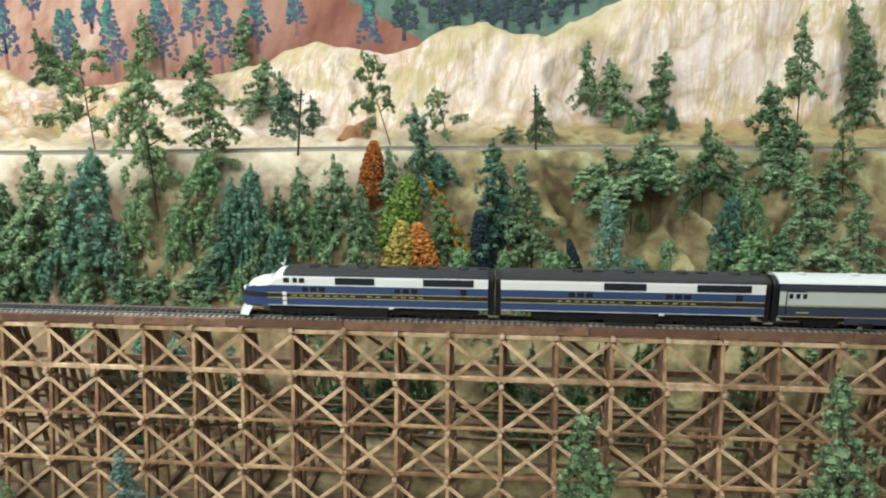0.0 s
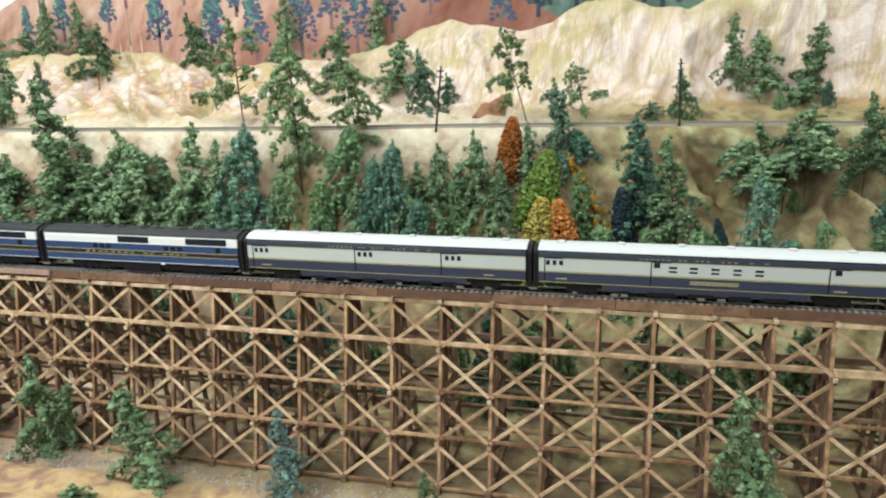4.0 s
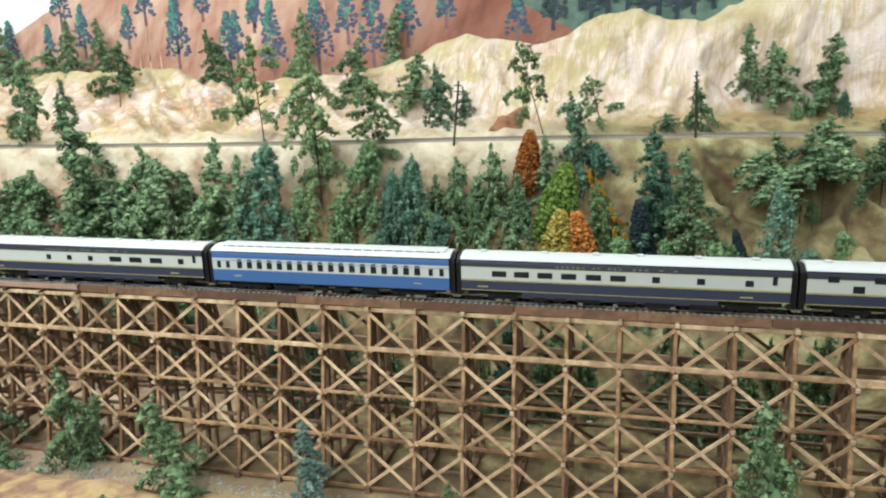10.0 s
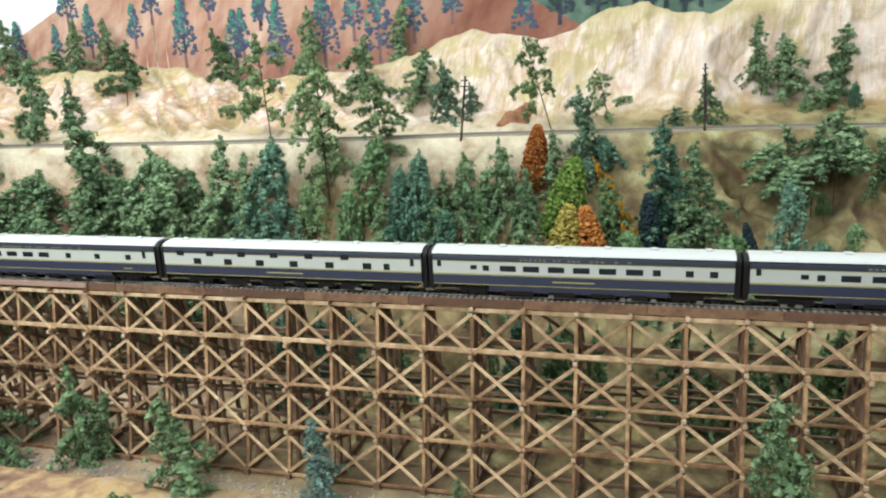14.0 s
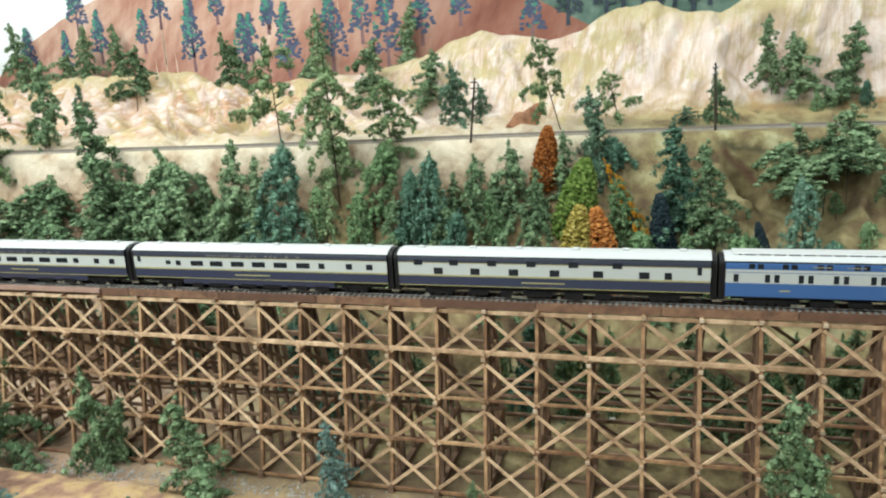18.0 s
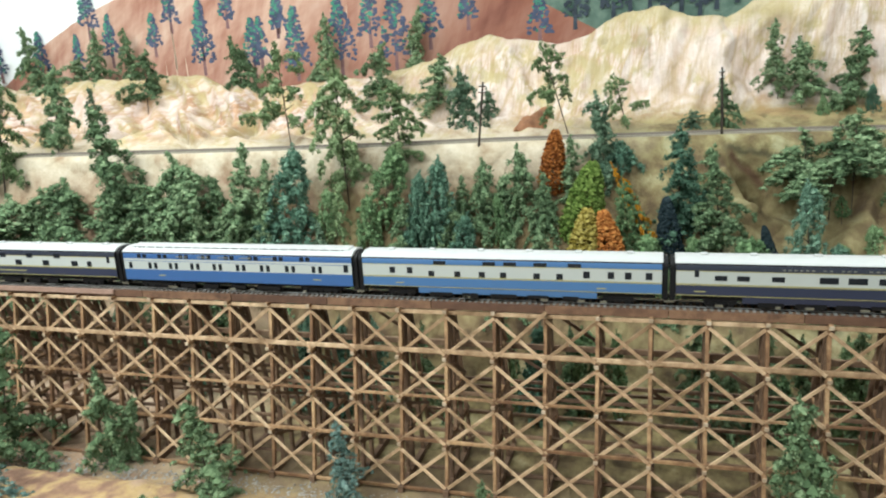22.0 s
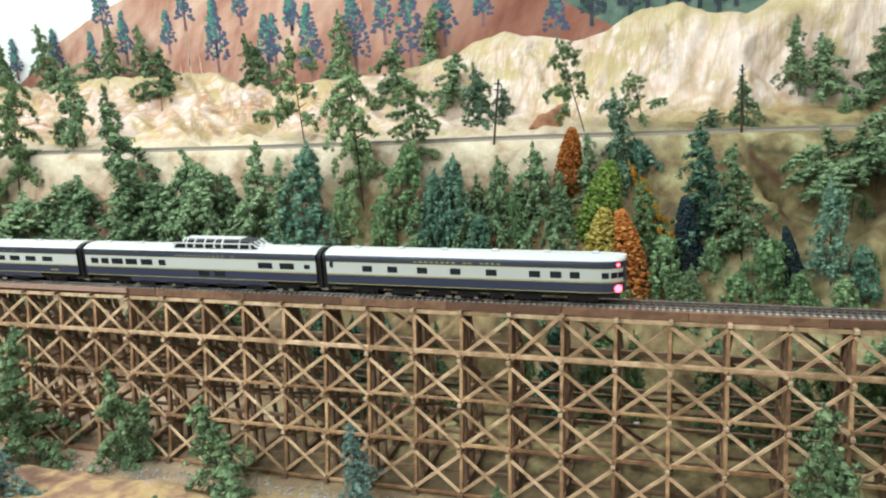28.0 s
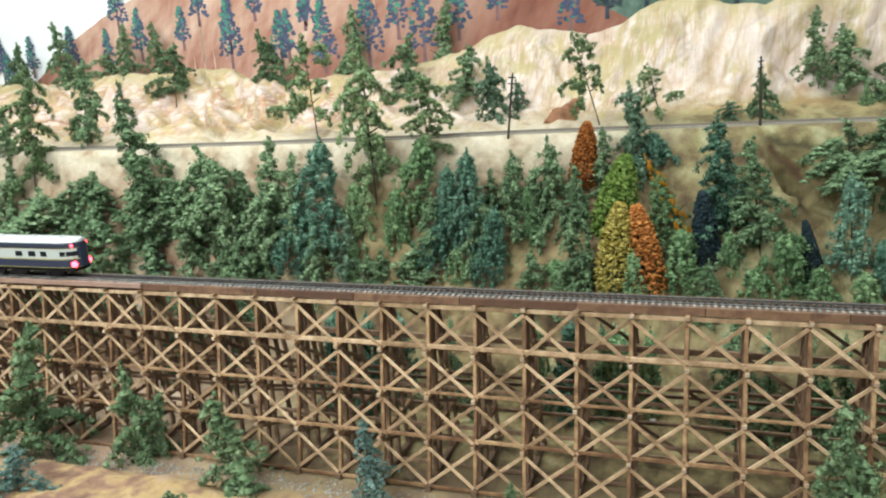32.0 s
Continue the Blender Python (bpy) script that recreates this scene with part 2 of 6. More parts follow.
def plaster_build(nt, bsdf):
    pos = nt.nodes.new("ShaderNodeSeparateXYZ")
    nt.links.new(world_coords(nt), pos.inputs[0])
    x, y, z = pos.outputs
    big = noise_of(nt, world_coords(nt), 7, 4)
    mid = noise_of(nt, world_coords(nt), 28, 5)
    fine = noise_of(nt, world_coords(nt), 240, 4)
    streak = noise_of(nt, world_coords(nt, (60, 14, 5)), 1.0, 4)
    gully = noise_of(nt, world_coords(nt, (85, 20, 6)), 1.0, 5, 0.7)
    fold = noise_of(nt, world_coords(nt, (22, 14, 15)), 1.0, 4, 0.6)
    def strokes(rot, scale, width, bias):
        """Brush strokes along one direction: thin where the noise crosses its middle."""
        n = noise_of(nt, turned_coords(nt, rot, scale), 1.0, 3, 0.55)
        line = math_of(nt, "ABSOLUTE", math_of(nt, "SUBTRACT", n, 0.5))
        return math_of(nt, "MULTIPLY", math_of(nt, "MULTIPLY_ADD", line, -1.0 / width, 1.0), math_of(nt, "MULTIPLY_ADD", big, 5.0, bias))

    cream = ramp_of(nt, mixed(nt, 0.5, mid, fold), ((0.34, (0.55, 0.395, 0.31)), (0.43, (0.69, 0.555, 0.49)), (0.53, (0.76, 0.665, 0.62)), (0.66, (0.71, 0.575, 0.5))))
    bank = mixed(nt, 0.06, mixed(nt, 0.2, cream, (0.78, 0.66, 0.66)), (0.42, 0.27, 0.19))
    pink = mixed(nt, strokes(35, (9, 14, 34), 0.07, -1.6), bank, (0.5, 0.28, 0.15))
    pink = mixed(nt, math_of(nt, "MULTIPLY", strokes(-50, (7, 12, 26), 0.08, -1.6), 0.8), pink, (0.48, 0.38, 0.2))
    pink = mixed(nt, math_of(nt, "MULTIPLY", strokes(10, (10, 16, 44), 0.07, -1.9), 0.75), pink, (0.31, 0.15, 0.085))
    cliff = mixed(nt, math_of(nt, "MULTIPLY", math_of(nt, "MULTIPLY_ADD", gully, 5.0, -2.6), 0.6), cream, (0.56, 0.4, 0.27))
    cliff = mixed(nt, math_of(nt, "MULTIPLY", strokes(75, (5, 12, 48), 0.07, -1.9), 0.8), cliff, (0.5, 0.36, 0.17))
    cliff = mixed(nt, math_of(nt, "MULTIPLY_ADD", streak, 6.0, -3.5), cliff, (0.7, 0.66, 0.62))
    def crumple(rot, scale, seed):
        """Thin wandering lines between the facets of crumpled cloth."""
        warp = mixed(nt, 0.16, turned_coords(nt, rot, scale), nt_colour_noise(nt, seed), "ADD")
        v = node(nt, "ShaderNodeTexVoronoi", Scale=1.0)
        v.feature = "DISTANCE_TO_EDGE"
        nt.links.new(warp, v.inputs["Vector"])
        return math_of(nt, "MULTIPLY_ADD", v.outputs["Distance"], -16.0, 1.0)

    lines = crumple(38, (7, 6, 13), 9.0)
    pink = mixed(nt, math_of(nt, "MULTIPLY", lines, math_of(nt, "MULTIPLY_ADD", mid, 3.5, -1.1)), pink, (0.52, 0.33, 0.19))
    thin = noise_of(nt, world_coords(nt, (210, 40, 11)), 1.0, 3, 0.6)
    thin = math_of(nt, "MULTIPLY", math_of(nt, "MULTIPLY_ADD", thin, 12.0, -6.1), math_of(nt, "MULTIPLY_ADD", big, 5.0, -1.7))
    cliff = mixed(nt, math_of(nt, "MULTIPLY", thin, 0.45), cliff, (0.45, 0.29, 0.16))
    cliff = mixed(nt, math_of(nt, "MULTIPLY", crumple(62, (9, 8, 15), 5.0), 0.5), cliff, (0.46, 0.32, 0.15))
    cliff = mixed(nt, math_of(nt, "MULTIPLY_ADD", math_of(nt, "ADD", x, math_of(nt, "MULTIPLY", big, 0.3)), -5, -0.6), cliff, pink)
    moss = math_of(nt, "MULTIPLY_ADD", math_of(nt, "ADD", mid, math_of(nt, "MULTIPLY", big, 0.9)), 6.0, -5.95)
    edge = math_of(nt, "MAXIMUM", math_of(nt, "MULTIPLY_ADD", x, 0.25, 0.705), 0.61)
    edge = math_of(nt, "MINIMUM", edge, 0.672)
    rim = math_of(nt, "MULTIPLY_ADD", math_of(nt, "ADD", math_of(nt, "SUBTRACT", z, edge), math_of(nt, "MULTIPLY", mid, 0.1)), 26.0, -1.35)
    rim = math_of(nt, "MULTIPLY", rim, math_of(nt, "MULTIPLY_ADD", x, -12, 4.6))
    cliff = mixed(nt, math_of(nt, "MULTIPLY", math_of(nt, "MAXIMUM", moss, rim), 0.72), cliff, (0.46, 0.39, 0.19))
    sand = ramp_of(nt, mixed(nt, 0.5, big, mid), ((0.37, (0.12, 0.06, 0.04)), (0.43, (0.21, 0.115, 0.075)), (0.52, (0.38, 0.26, 0.115)), (0.62, (0.37, 0.25, 0.175))))
    soil = ramp_of(nt, mixed(nt, 0.6, big, mid), ((0.37, (0.05, 0.028, 0.015)), (0.46, (0.135, 0.09, 0.042)), (0.55, (0.205, 0.155, 0.072)), (0.66, (0.3, 0.25, 0.125))))
    tan = ramp_of(nt, mixed(nt, 0.5, fold, mid), ((0.38, (0.24, 0.13, 0.085)), (0.5, (0.46, 0.32, 0.22)), (0.62, (0.62, 0.49, 0.36))))
    soil = mixed(nt, math_of(nt, "MULTIPLY", math_of(nt, "MULTIPLY_ADD", math_of(nt, "ADD", x, math_of(nt, "MULTIPLY", mid, 0.4)), -4, -0.5), 0.75), soil, tan)
    grey = ramp_of(nt, mixed(nt, 0.5, mid, fold), ((0.36, (0.33, 0.24, 0.155)), (0.46, (0.48, 0.41, 0.3)), (0.6, (0.6, 0.54, 0.43))))
    grass = ramp_of(nt, mid, ((0.35, (0.38, 0.235, 0.115)), (0.65, (0.31, 0.27, 0.125))))
    right = math_of(nt, "MULTIPLY_ADD", math_of(nt, "ADD", x, math_of(nt, "MULTIPLY", big, 0.25)), 6, -0.3)
    olive = ramp_of(nt, mixed(nt, 0.5, mid, fold), ((0.38, (0.085, 0.058, 0.028)), (0.46, (0.165, 0.13, 0.058)), (0.53, (0.245, 0.215, 0.1)), (0.62, (0.36, 0.35, 0.205))))
    grey = mixed(nt, right, grey, olive)
    soil = mixed(nt, math_of(nt, "MULTIPLY", right, 0.6), soil, olive)
    wob = math_of(nt, "MULTIPLY", math_of(nt, "SUBTRACT", mid, 0.5), 0.05)

    def gully_shade(a, b, c, width, middle, half):
        """Shade of a crease put into the colour: along the line a x + b z = c, about the given x."""
        off = math_of(nt, "ADD", math_of(nt, "ADD", math_of(nt, "MULTIPLY", x, a), math_of(nt, "MULTIPLY", z, b)), math_of(nt, "MULTIPLY_ADD", mid, 0.03, -c - 0.015 + 1.0))
        near = math_of(nt, "MULTIPLY_ADD", math_of(nt, "ABSOLUTE", math_of(nt, "SUBTRACT", off, 1.0)), -1.0 / width, 1.2)
        ends = math_of(nt, "MULTIPLY_ADD", math_of(nt, "ABSOLUTE", math_of(nt, "SUBTRACT", x, middle)), -3.0 / half, 3.0)
        return math_of(nt, "MULTIPLY", near, math_of(nt, "MULTIPLY", ends, 0.85))

    # shade painted into two creases of the bank, one reddish, one olive
    bank_shades = ((gully_shade(1.0, 1.0, 0.712, 0.011, 0.231, 0.032), (0.1, 0.045, 0.028)), (gully_shade(0.16, 1.0, 0.5475, 0.006, 0.242, 0.05), (0.06, 0.06, 0.03)))
    zz = math_of(nt, "ADD", z, wob)
    c = mixed(nt, math_of(nt, "MULTIPLY_ADD", zz, 16, -7.4), soil, grey)                # bank below the upper line
    for stain_shade, shade in bank_shades:
        c = mixed(nt, stain_shade, c, shade)
    c = mixed(nt, math_of(nt, "MULTIPLY_ADD", zz, 90, -48.6), c, grass)                 # verge behind it
    lift = math_of(nt, "MULTIPLY", math_of(nt, "MINIMUM", math_of(nt, "MULTIPLY_ADD", x, -3, 0.7), 1.0), 0.02)
    c = mixed(nt, math_of(nt, "MULTIPLY_ADD", math_of(nt, "ADD", zz, lift), 45, -25.0), c, cliff)
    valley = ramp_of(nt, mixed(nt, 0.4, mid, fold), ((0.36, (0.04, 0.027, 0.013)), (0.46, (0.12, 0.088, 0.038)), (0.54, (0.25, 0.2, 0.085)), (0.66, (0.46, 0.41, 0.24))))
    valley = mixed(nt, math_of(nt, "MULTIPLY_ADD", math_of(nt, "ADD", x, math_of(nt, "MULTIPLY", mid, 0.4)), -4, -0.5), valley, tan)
    # shade under the trestle, put into the ground colour: browner towards the front
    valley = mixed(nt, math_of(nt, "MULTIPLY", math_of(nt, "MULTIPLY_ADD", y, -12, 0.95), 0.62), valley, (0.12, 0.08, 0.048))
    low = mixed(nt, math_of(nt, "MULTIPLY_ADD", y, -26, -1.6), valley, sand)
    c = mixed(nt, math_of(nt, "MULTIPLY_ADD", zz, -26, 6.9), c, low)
    c = mixed(nt, math_of(nt, "MULTIPLY", fine, 0.25), c, (0.23, 0.16, 0.09))
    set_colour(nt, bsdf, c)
    bsdf.inputs["Roughness"].default_value = 0.9
    rill = noise_of(nt, world_coords(nt, (150, 40, 13)), 1.0, 4, 0.6)
    def cloth(rot, scale):
        """Creases of stiffened cloth: sharp where the noise crosses its middle."""
        n = noise_of(nt, turned_coords(nt, rot, scale), 1.0, 2, 0.45)
        return math_of(nt, "ABSOLUTE", math_of(nt, "SUBTRACT", n, 0.5))

    folds = math_of(nt, "ADD", math_of(nt, "MULTIPLY", cloth(40, (7, 9, 20)), 3.2), math_of(nt, "MULTIPLY", cloth(-55, (6, 9, 16)), 2.6))
    fine = math_of(nt, "ADD", fine, math_of(nt, "MULTIPLY", folds, 2.8))
    h = math_of(nt, "ADD", math_of(nt, "ADD", math_of(nt, "MULTIPLY", fine, 0.25), math_of(nt, "MULTIPLY", fold, 0.7)), math_of(nt, "MULTIPLY", rill, 0.22))
    bumped(nt, bsdf, h, 0.6, 0.012)


PLASTER = material("painted_plaster", plaster_build)


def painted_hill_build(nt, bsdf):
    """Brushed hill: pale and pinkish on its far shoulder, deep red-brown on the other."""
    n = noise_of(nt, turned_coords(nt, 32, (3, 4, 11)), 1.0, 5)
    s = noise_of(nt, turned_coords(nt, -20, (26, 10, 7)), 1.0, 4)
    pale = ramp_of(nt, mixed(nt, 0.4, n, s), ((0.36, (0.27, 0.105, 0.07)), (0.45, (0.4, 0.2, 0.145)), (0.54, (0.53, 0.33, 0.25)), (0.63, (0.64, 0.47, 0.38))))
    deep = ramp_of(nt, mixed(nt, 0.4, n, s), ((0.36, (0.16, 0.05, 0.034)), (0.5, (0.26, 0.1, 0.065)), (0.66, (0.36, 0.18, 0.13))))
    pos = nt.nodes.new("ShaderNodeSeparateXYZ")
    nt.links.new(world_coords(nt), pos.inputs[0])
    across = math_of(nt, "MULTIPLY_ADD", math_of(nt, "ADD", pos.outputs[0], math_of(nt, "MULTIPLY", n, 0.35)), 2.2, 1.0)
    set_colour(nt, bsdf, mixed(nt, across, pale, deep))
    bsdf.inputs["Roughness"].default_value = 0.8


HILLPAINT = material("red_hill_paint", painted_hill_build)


def plain(name, a, b, scale=12.0, rough=0.85):
    def build(nt, bsdf):
        set_colour(nt, bsdf, ramp_of(nt, noise_of(nt, world_coords(nt), scale, 4), ((0.3, a), (0.7, b))))
        bsdf.inputs["Roughness"].default_value = rough
    return material(name, build)


SKYPAINT = plain("sky_paint", (0.78, 0.82, 0.84), (0.84, 0.86, 0.86), 3)
FORESTPAINT = plain("forest_paint", (0.045, 0.095, 0.075), (0.17, 0.25, 0.2), 30)
VIOLET = plain("blue_violet_paint", (0.035, 0.045, 0.085), (0.09, 0.11, 0.18), 60)
TEALPAINT = plain("teal_dab_paint", (0.02, 0.13, 0.1), (0.08, 0.3, 0.2), 60)
NAVYDAB = plain("navy_dab_paint", (0.015, 0.025, 0.035), (0.05, 0.07, 0.095), 60)
GREENDAB = plain("dark_green_dab_paint", (0.02, 0.06, 0.035), (0.07, 0.15, 0.09), 60)
MAUVE = plain("mauve_trunk_paint", (0.16, 0.09, 0.1), (0.24, 0.13, 0.13), 50)
WALLPAINT = plain("room_wall_paint", (0.74, 0.73, 0.7), (0.8, 0.79, 0.76), 2)
FLOORPAINT = plain("room_floor_vinyl", (0.38, 0.36, 0.33), (0.46, 0.44, 0.4), 5, 0.5)
GRAVELROCK = plain("river_stone", (0.11, 0.1, 0.085), (0.26, 0.245, 0.22), 160)
BALLAST = plain("ballast", (0.24, 0.22, 0.18), (0.34, 0.31, 0.26), 300)
REDROCK = plain("terracotta_rock", (0.13, 0.055, 0.03), (0.42, 0.2, 0.1), 38)
PALETRUNK = plain("pale_snag_paint", (0.5, 0.36, 0.27), (0.66, 0.52, 0.4), 40)
POLEWOOD = plain("pole_wood", (0.02, 0.014, 0.01), (0.05, 0.036, 0.026), 90)


# ---- building helpers ----
def mesh_of(name, bm, mat):
    me = bpy.data.meshes.new(name)
    bm.to_mesh(me)
    bm.free()
    for m in (mat if isinstance(mat, (list, tuple)) else (mat,)):
        me.materials.append(m)
    return me


def part(name, bm, mat, parent=None, label="", m=None):
    """Links a bmesh (or a shared mesh) as one object, under parent if given."""
    me = mesh_of(name, bm, mat) if isinstance(bm, bmesh.types.BMesh) else bm
    ob = new(name, me)
    if parent is not None:
        ob.parent = parent
    if m is not None:
        ob.matrix_basis = m
    if label:
        tagged(ob, label)
    return ob


def base_empty(name, m, label, category, group=""):
    ob = new(name)
    ob.empty_display_size = 0.01
    ob.matrix_basis = m
    return tagged(ob, label, category, group)


def add_box(bm, x0, x1, y0, y1, z0, z1, mat=0):
    vs = [bm.verts.new((x, y, z)) for x in (x0, x1) for y in (y0, y1) for z in (z0, z1)]
    for f in ((0, 1, 3, 2), (4, 6, 7, 5), (0, 4, 5, 1), (2, 3, 7, 6), (0, 2, 6, 4), (1, 5, 7, 3)):
        bm.faces.new([vs[i] for i in f]).material_index = mat


def box(x0, x1, y0, y1, z0, z1, bevel=0.0):
    bm = bmesh.new()
    add_box(bm, x0, x1, y0, y1, z0, z1)
    if bevel:
        bmesh.ops.bevel(bm, geom=bm.edges[:], offset=bevel, segments=1, affect="EDGES")
    return bm


def add_cyl(bm, a, b, r0, r1, n=8, flat=1.0):
    a, b = Vector(a), Vector(b)
    d = (b - a).normalized()
    u = d.cross(Vector((0, 0, 1)) if abs(d.z) < 0.9 else Vector((1, 0, 0))).normalized()
    w = d.cross(u)
    rings = []
    for p, r in ((a, r0), (b, r1)):
        offs = [(u * math.cos(2 * math.pi * i / n) + w * math.sin(2 * math.pi * i / n)) * r for i in range(n)]
        rings.append([bm.verts.new(p + Vector((o.x, o.y, o.z * flat))) for o in offs])
    for i in range(n):
        bm.faces.new((rings[0][i], rings[0][(i + 1) % n], rings[1][(i + 1) % n], rings[1][i]))
    bm.faces.new(rings[0][::-1])
    bm.faces.new(rings[1])


def beam_pose(a, b):
    """Pose of a unit beam along local x that runs from a to b, and its length."""
    a, b = Vector(a), Vector(b)
    d = b - a
    q = d.to_track_quat("X", "Z")
    return Matrix.Translation(a) @ q.to_matrix().to_4x4(), d.length


BEAMS = {}


def beam(name, a, b, wide, high, mat, parent):
    """One squared timber from a to b; alike timbers share a mesh."""
    m, length = beam_pose(a, b)
    key = (name, round(length, 4), wide, high, mat.name)
    if key not in BEAMS:
        BEAMS[key] = mesh_of(name, box(0, length, -wide / 2, wide / 2, -high / 2, high / 2, min(wide, high) * 0.1), mat)
    return part(name, BEAMS[key], None, parent, m=m)


def join_beams(name, runs, mat, parent):
    """Many far timbers as one mesh."""
    verts, faces = [], []
    for a, b, wide, high in runs:
        m, length = beam_pose(a, b)
        k = len(verts)
        for x in (0, length):
            for y in (-wide / 2, wide / 2):
                for z in (-high / 2, high / 2):
                    verts.append(tuple(m @ Vector((x, y, z))))
        faces += [tuple(k + i for i in f) for f in ((0, 1, 3, 2), (4, 6, 7, 5), (0, 4, 5, 1), (2, 3, 7, 6), (0, 2, 6, 4), (1, 5, 7, 3))]
    me = bpy.data.meshes.new(name)
    me.from_pydata(verts, [], faces)
    me.materials.append(mat)
    return tagged(part(name, me, None, parent), kind="stuff")


def lerp_at(pairs, v):
    """Straight-line interpolation through (v, value) pairs."""
    if v <= pairs[0][0]:
        return pairs[0][1]
    for (a, p), (b, q) in zip(pairs, pairs[1:]):
        if v <= b:
            f = (v - a) / (b - a)
            return p + (q - p) * f
    return pairs[-1][1]


SHELF_LINE = ((-1.6, 0.28), (-0.9, 0.325), (-0.55, 0.35), (-0.3, 0.385), (-0.16, 0.42), (0.11, 0.455), (0.3, 0.48), (0.5, 0.48), (0.8, 0.46))
RIDGE_LINE = ((-1.5, 0.645), (-1.28, 0.636), (-1.13, 0.65), (-0.84, 0.652), (-0.77, 0.629), (-0.68, 0.613), (-0.57, 0.626), (-0.4, 0.64), (-0.35, 0.65),
              (-0.28, 0.675), (-0.2, 0.703), (-0.17, 0.692), (-0.1, 0.69), (-0.02, 0.705), (0.04, 0.727), (0.11, 0.733), (0.15, 0.713), (0.21, 0.708),
              (0.25, 0.727), (0.32, 0.763), (0.53, 0.838), (1.0, 0.86))


def shelf_y(x):
    """Middle of the upper track."""
    return lerp_at(SHELF_LINE, x)


def ridge_z(x):
    return lerp_at(RIDGE_LINE, x)


def ground(x, y):
    """Height of the plaster scenery, without its fine relief."""
    s = shelf_y(x)
    d = y - s
    floor_z = 0.197 + 0.012 * math.sin(3.1 * x + 1.0) * max(0.0, min(1.0, (y - 0.02) * 8))
    foot = lerp_at(((-1.2, 0.2), (-0.3, 0.19), (0.0, 0.17), (0.5, 0.17)), x)
    f = 0.955 * (y - foot) / (s - 0.021 - foot)
    if f < 0:
        z = floor_z
        if y < -0.055:                                   # sandy bank in the foreground
            edge = lerp_at(((-0.7, -0.078), (-0.45, -0.075), (-0.3, -0.098), (-0.1, -0.15), (0.3, -0.2)), x)
            f = max(0.0, min(1.0, (edge - y) / 0.03))
            z += f * f * (3 - 2 * f) * 0.016 + max(0.0, edge - 0.03 - y) * 0.12
    elif f < 0.955:
        z = lerp_at(((0, floor_z), (0.2, 0.262), (0.36, 0.33), (0.48, 0.38), (0.62, 0.42), (0.75, 0.455), (0.86, 0.493), (0.93, 0.525), (0.955, 0.533)), f)
    elif d < 0.02:
        z = 0.533
    else:
        f = min(1.0, (y - s - 0.02) / (0.69 - s - 0.02))
        rz = ridge_z(x)
        z = lerp_at(((0, 0.533), (0.12, 0.541), (0.55, 0.553), (0.68, 0.56 + 0.18 * (rz - 0.56)), (0.85, 0.56 + 0.68 * (rz - 0.56)), (1, rz)), f)
        if y > 0.69:
            z = rz - (y - 0.69) * 1.6
    # embankments that carry the line beyond both ends of the trestle
    for end, way in ((-1.12, -1), (0.86, 1)):
        out = (x - end) * way
        if out > -0.12 and y < 0.14:
            f = max(0.0, min(1.0, (out + 0.12) / 0.12))
            g = max(0.0, min(1.0, (0.13 - abs(y - 0.015)) / 0.09))
            z = max(z, z + (0.4005 + 0.005 * x - z) * f * g)
    return z


# ---- the scenery ----
# creases (depth above 0) and crests in the plaster cloth: from x, y to x, y, depth, half-width
BANK_FOLDS = ((-0.874, 0.616, -0.663, 0.382, 0.026, 0.011), (-0.841, 0.610, -0.646, 0.394, -0.02, 0.012), (-0.920, 0.604, -0.848, 0.430, 0.018, 0.013), (-0.794, 0.632, -0.682, 0.546, 0.018, 0.014),
         (-0.675, 0.628, -0.605, 0.434, 0.022, 0.011), (-0.772, 0.424, -0.702, 0.436, -0.016, 0.009), (-0.774, 0.668, -0.674, 0.578, -0.016, 0.011), (-0.678, 0.426, -0.634, 0.486, 0.014, 0.009),
         (-0.550, 0.560, -0.474, 0.586, 0.016, 0.01), (-1.212, 0.646, -1.026, 0.392, 0.018, 0.013), (-1.097, 0.640, -0.903, 0.462, -0.018, 0.014), (-1.026, 0.392, -1.004, 0.470, 0.014, 0.009),
         (-0.483, 0.526, -0.419, 0.560, -0.016, 0.01), (-0.282, 0.568, -0.260, 0.606, 0.016, 0.012))
CLIFF_FOLDS = ((-0.107, 0.680, 0.001, 0.676, 0.018, 0.012), (0.243, 0.656, 0.284, 0.664, 0.02, 0.013), (0.247, 0.664, 0.261, 0.626, 0.02, 0.014), (0.210, 0.656, 0.215, 0.572, -0.016, 0.012),
         (0.502, 0.640, 0.528, 0.656, 0.02, 0.014), (0.557, 0.636, 0.446, 0.658, -0.018, 0.012), (0.522, 0.634, 0.539, 0.616, 0.018, 0.013), (0.593, 0.652, 0.654, 0.658, 0.02, 0.012),
         (0.511, 0.606, 0.553, 0.558, -0.014, 0.008), (0.206, 0.431, 0.238, 0.421, 0.05, 0.011), (0.238, 0.421, 0.25, 0.4, 0.05, 0.012), (0.19, 0.442, 0.295, 0.44, -0.018, 0.011), (0.24, 0.385, 0.32, 0.39, 0.022, 0.012), (0.400, 0.446, 0.430, 0.424, 0.018, 0.012))


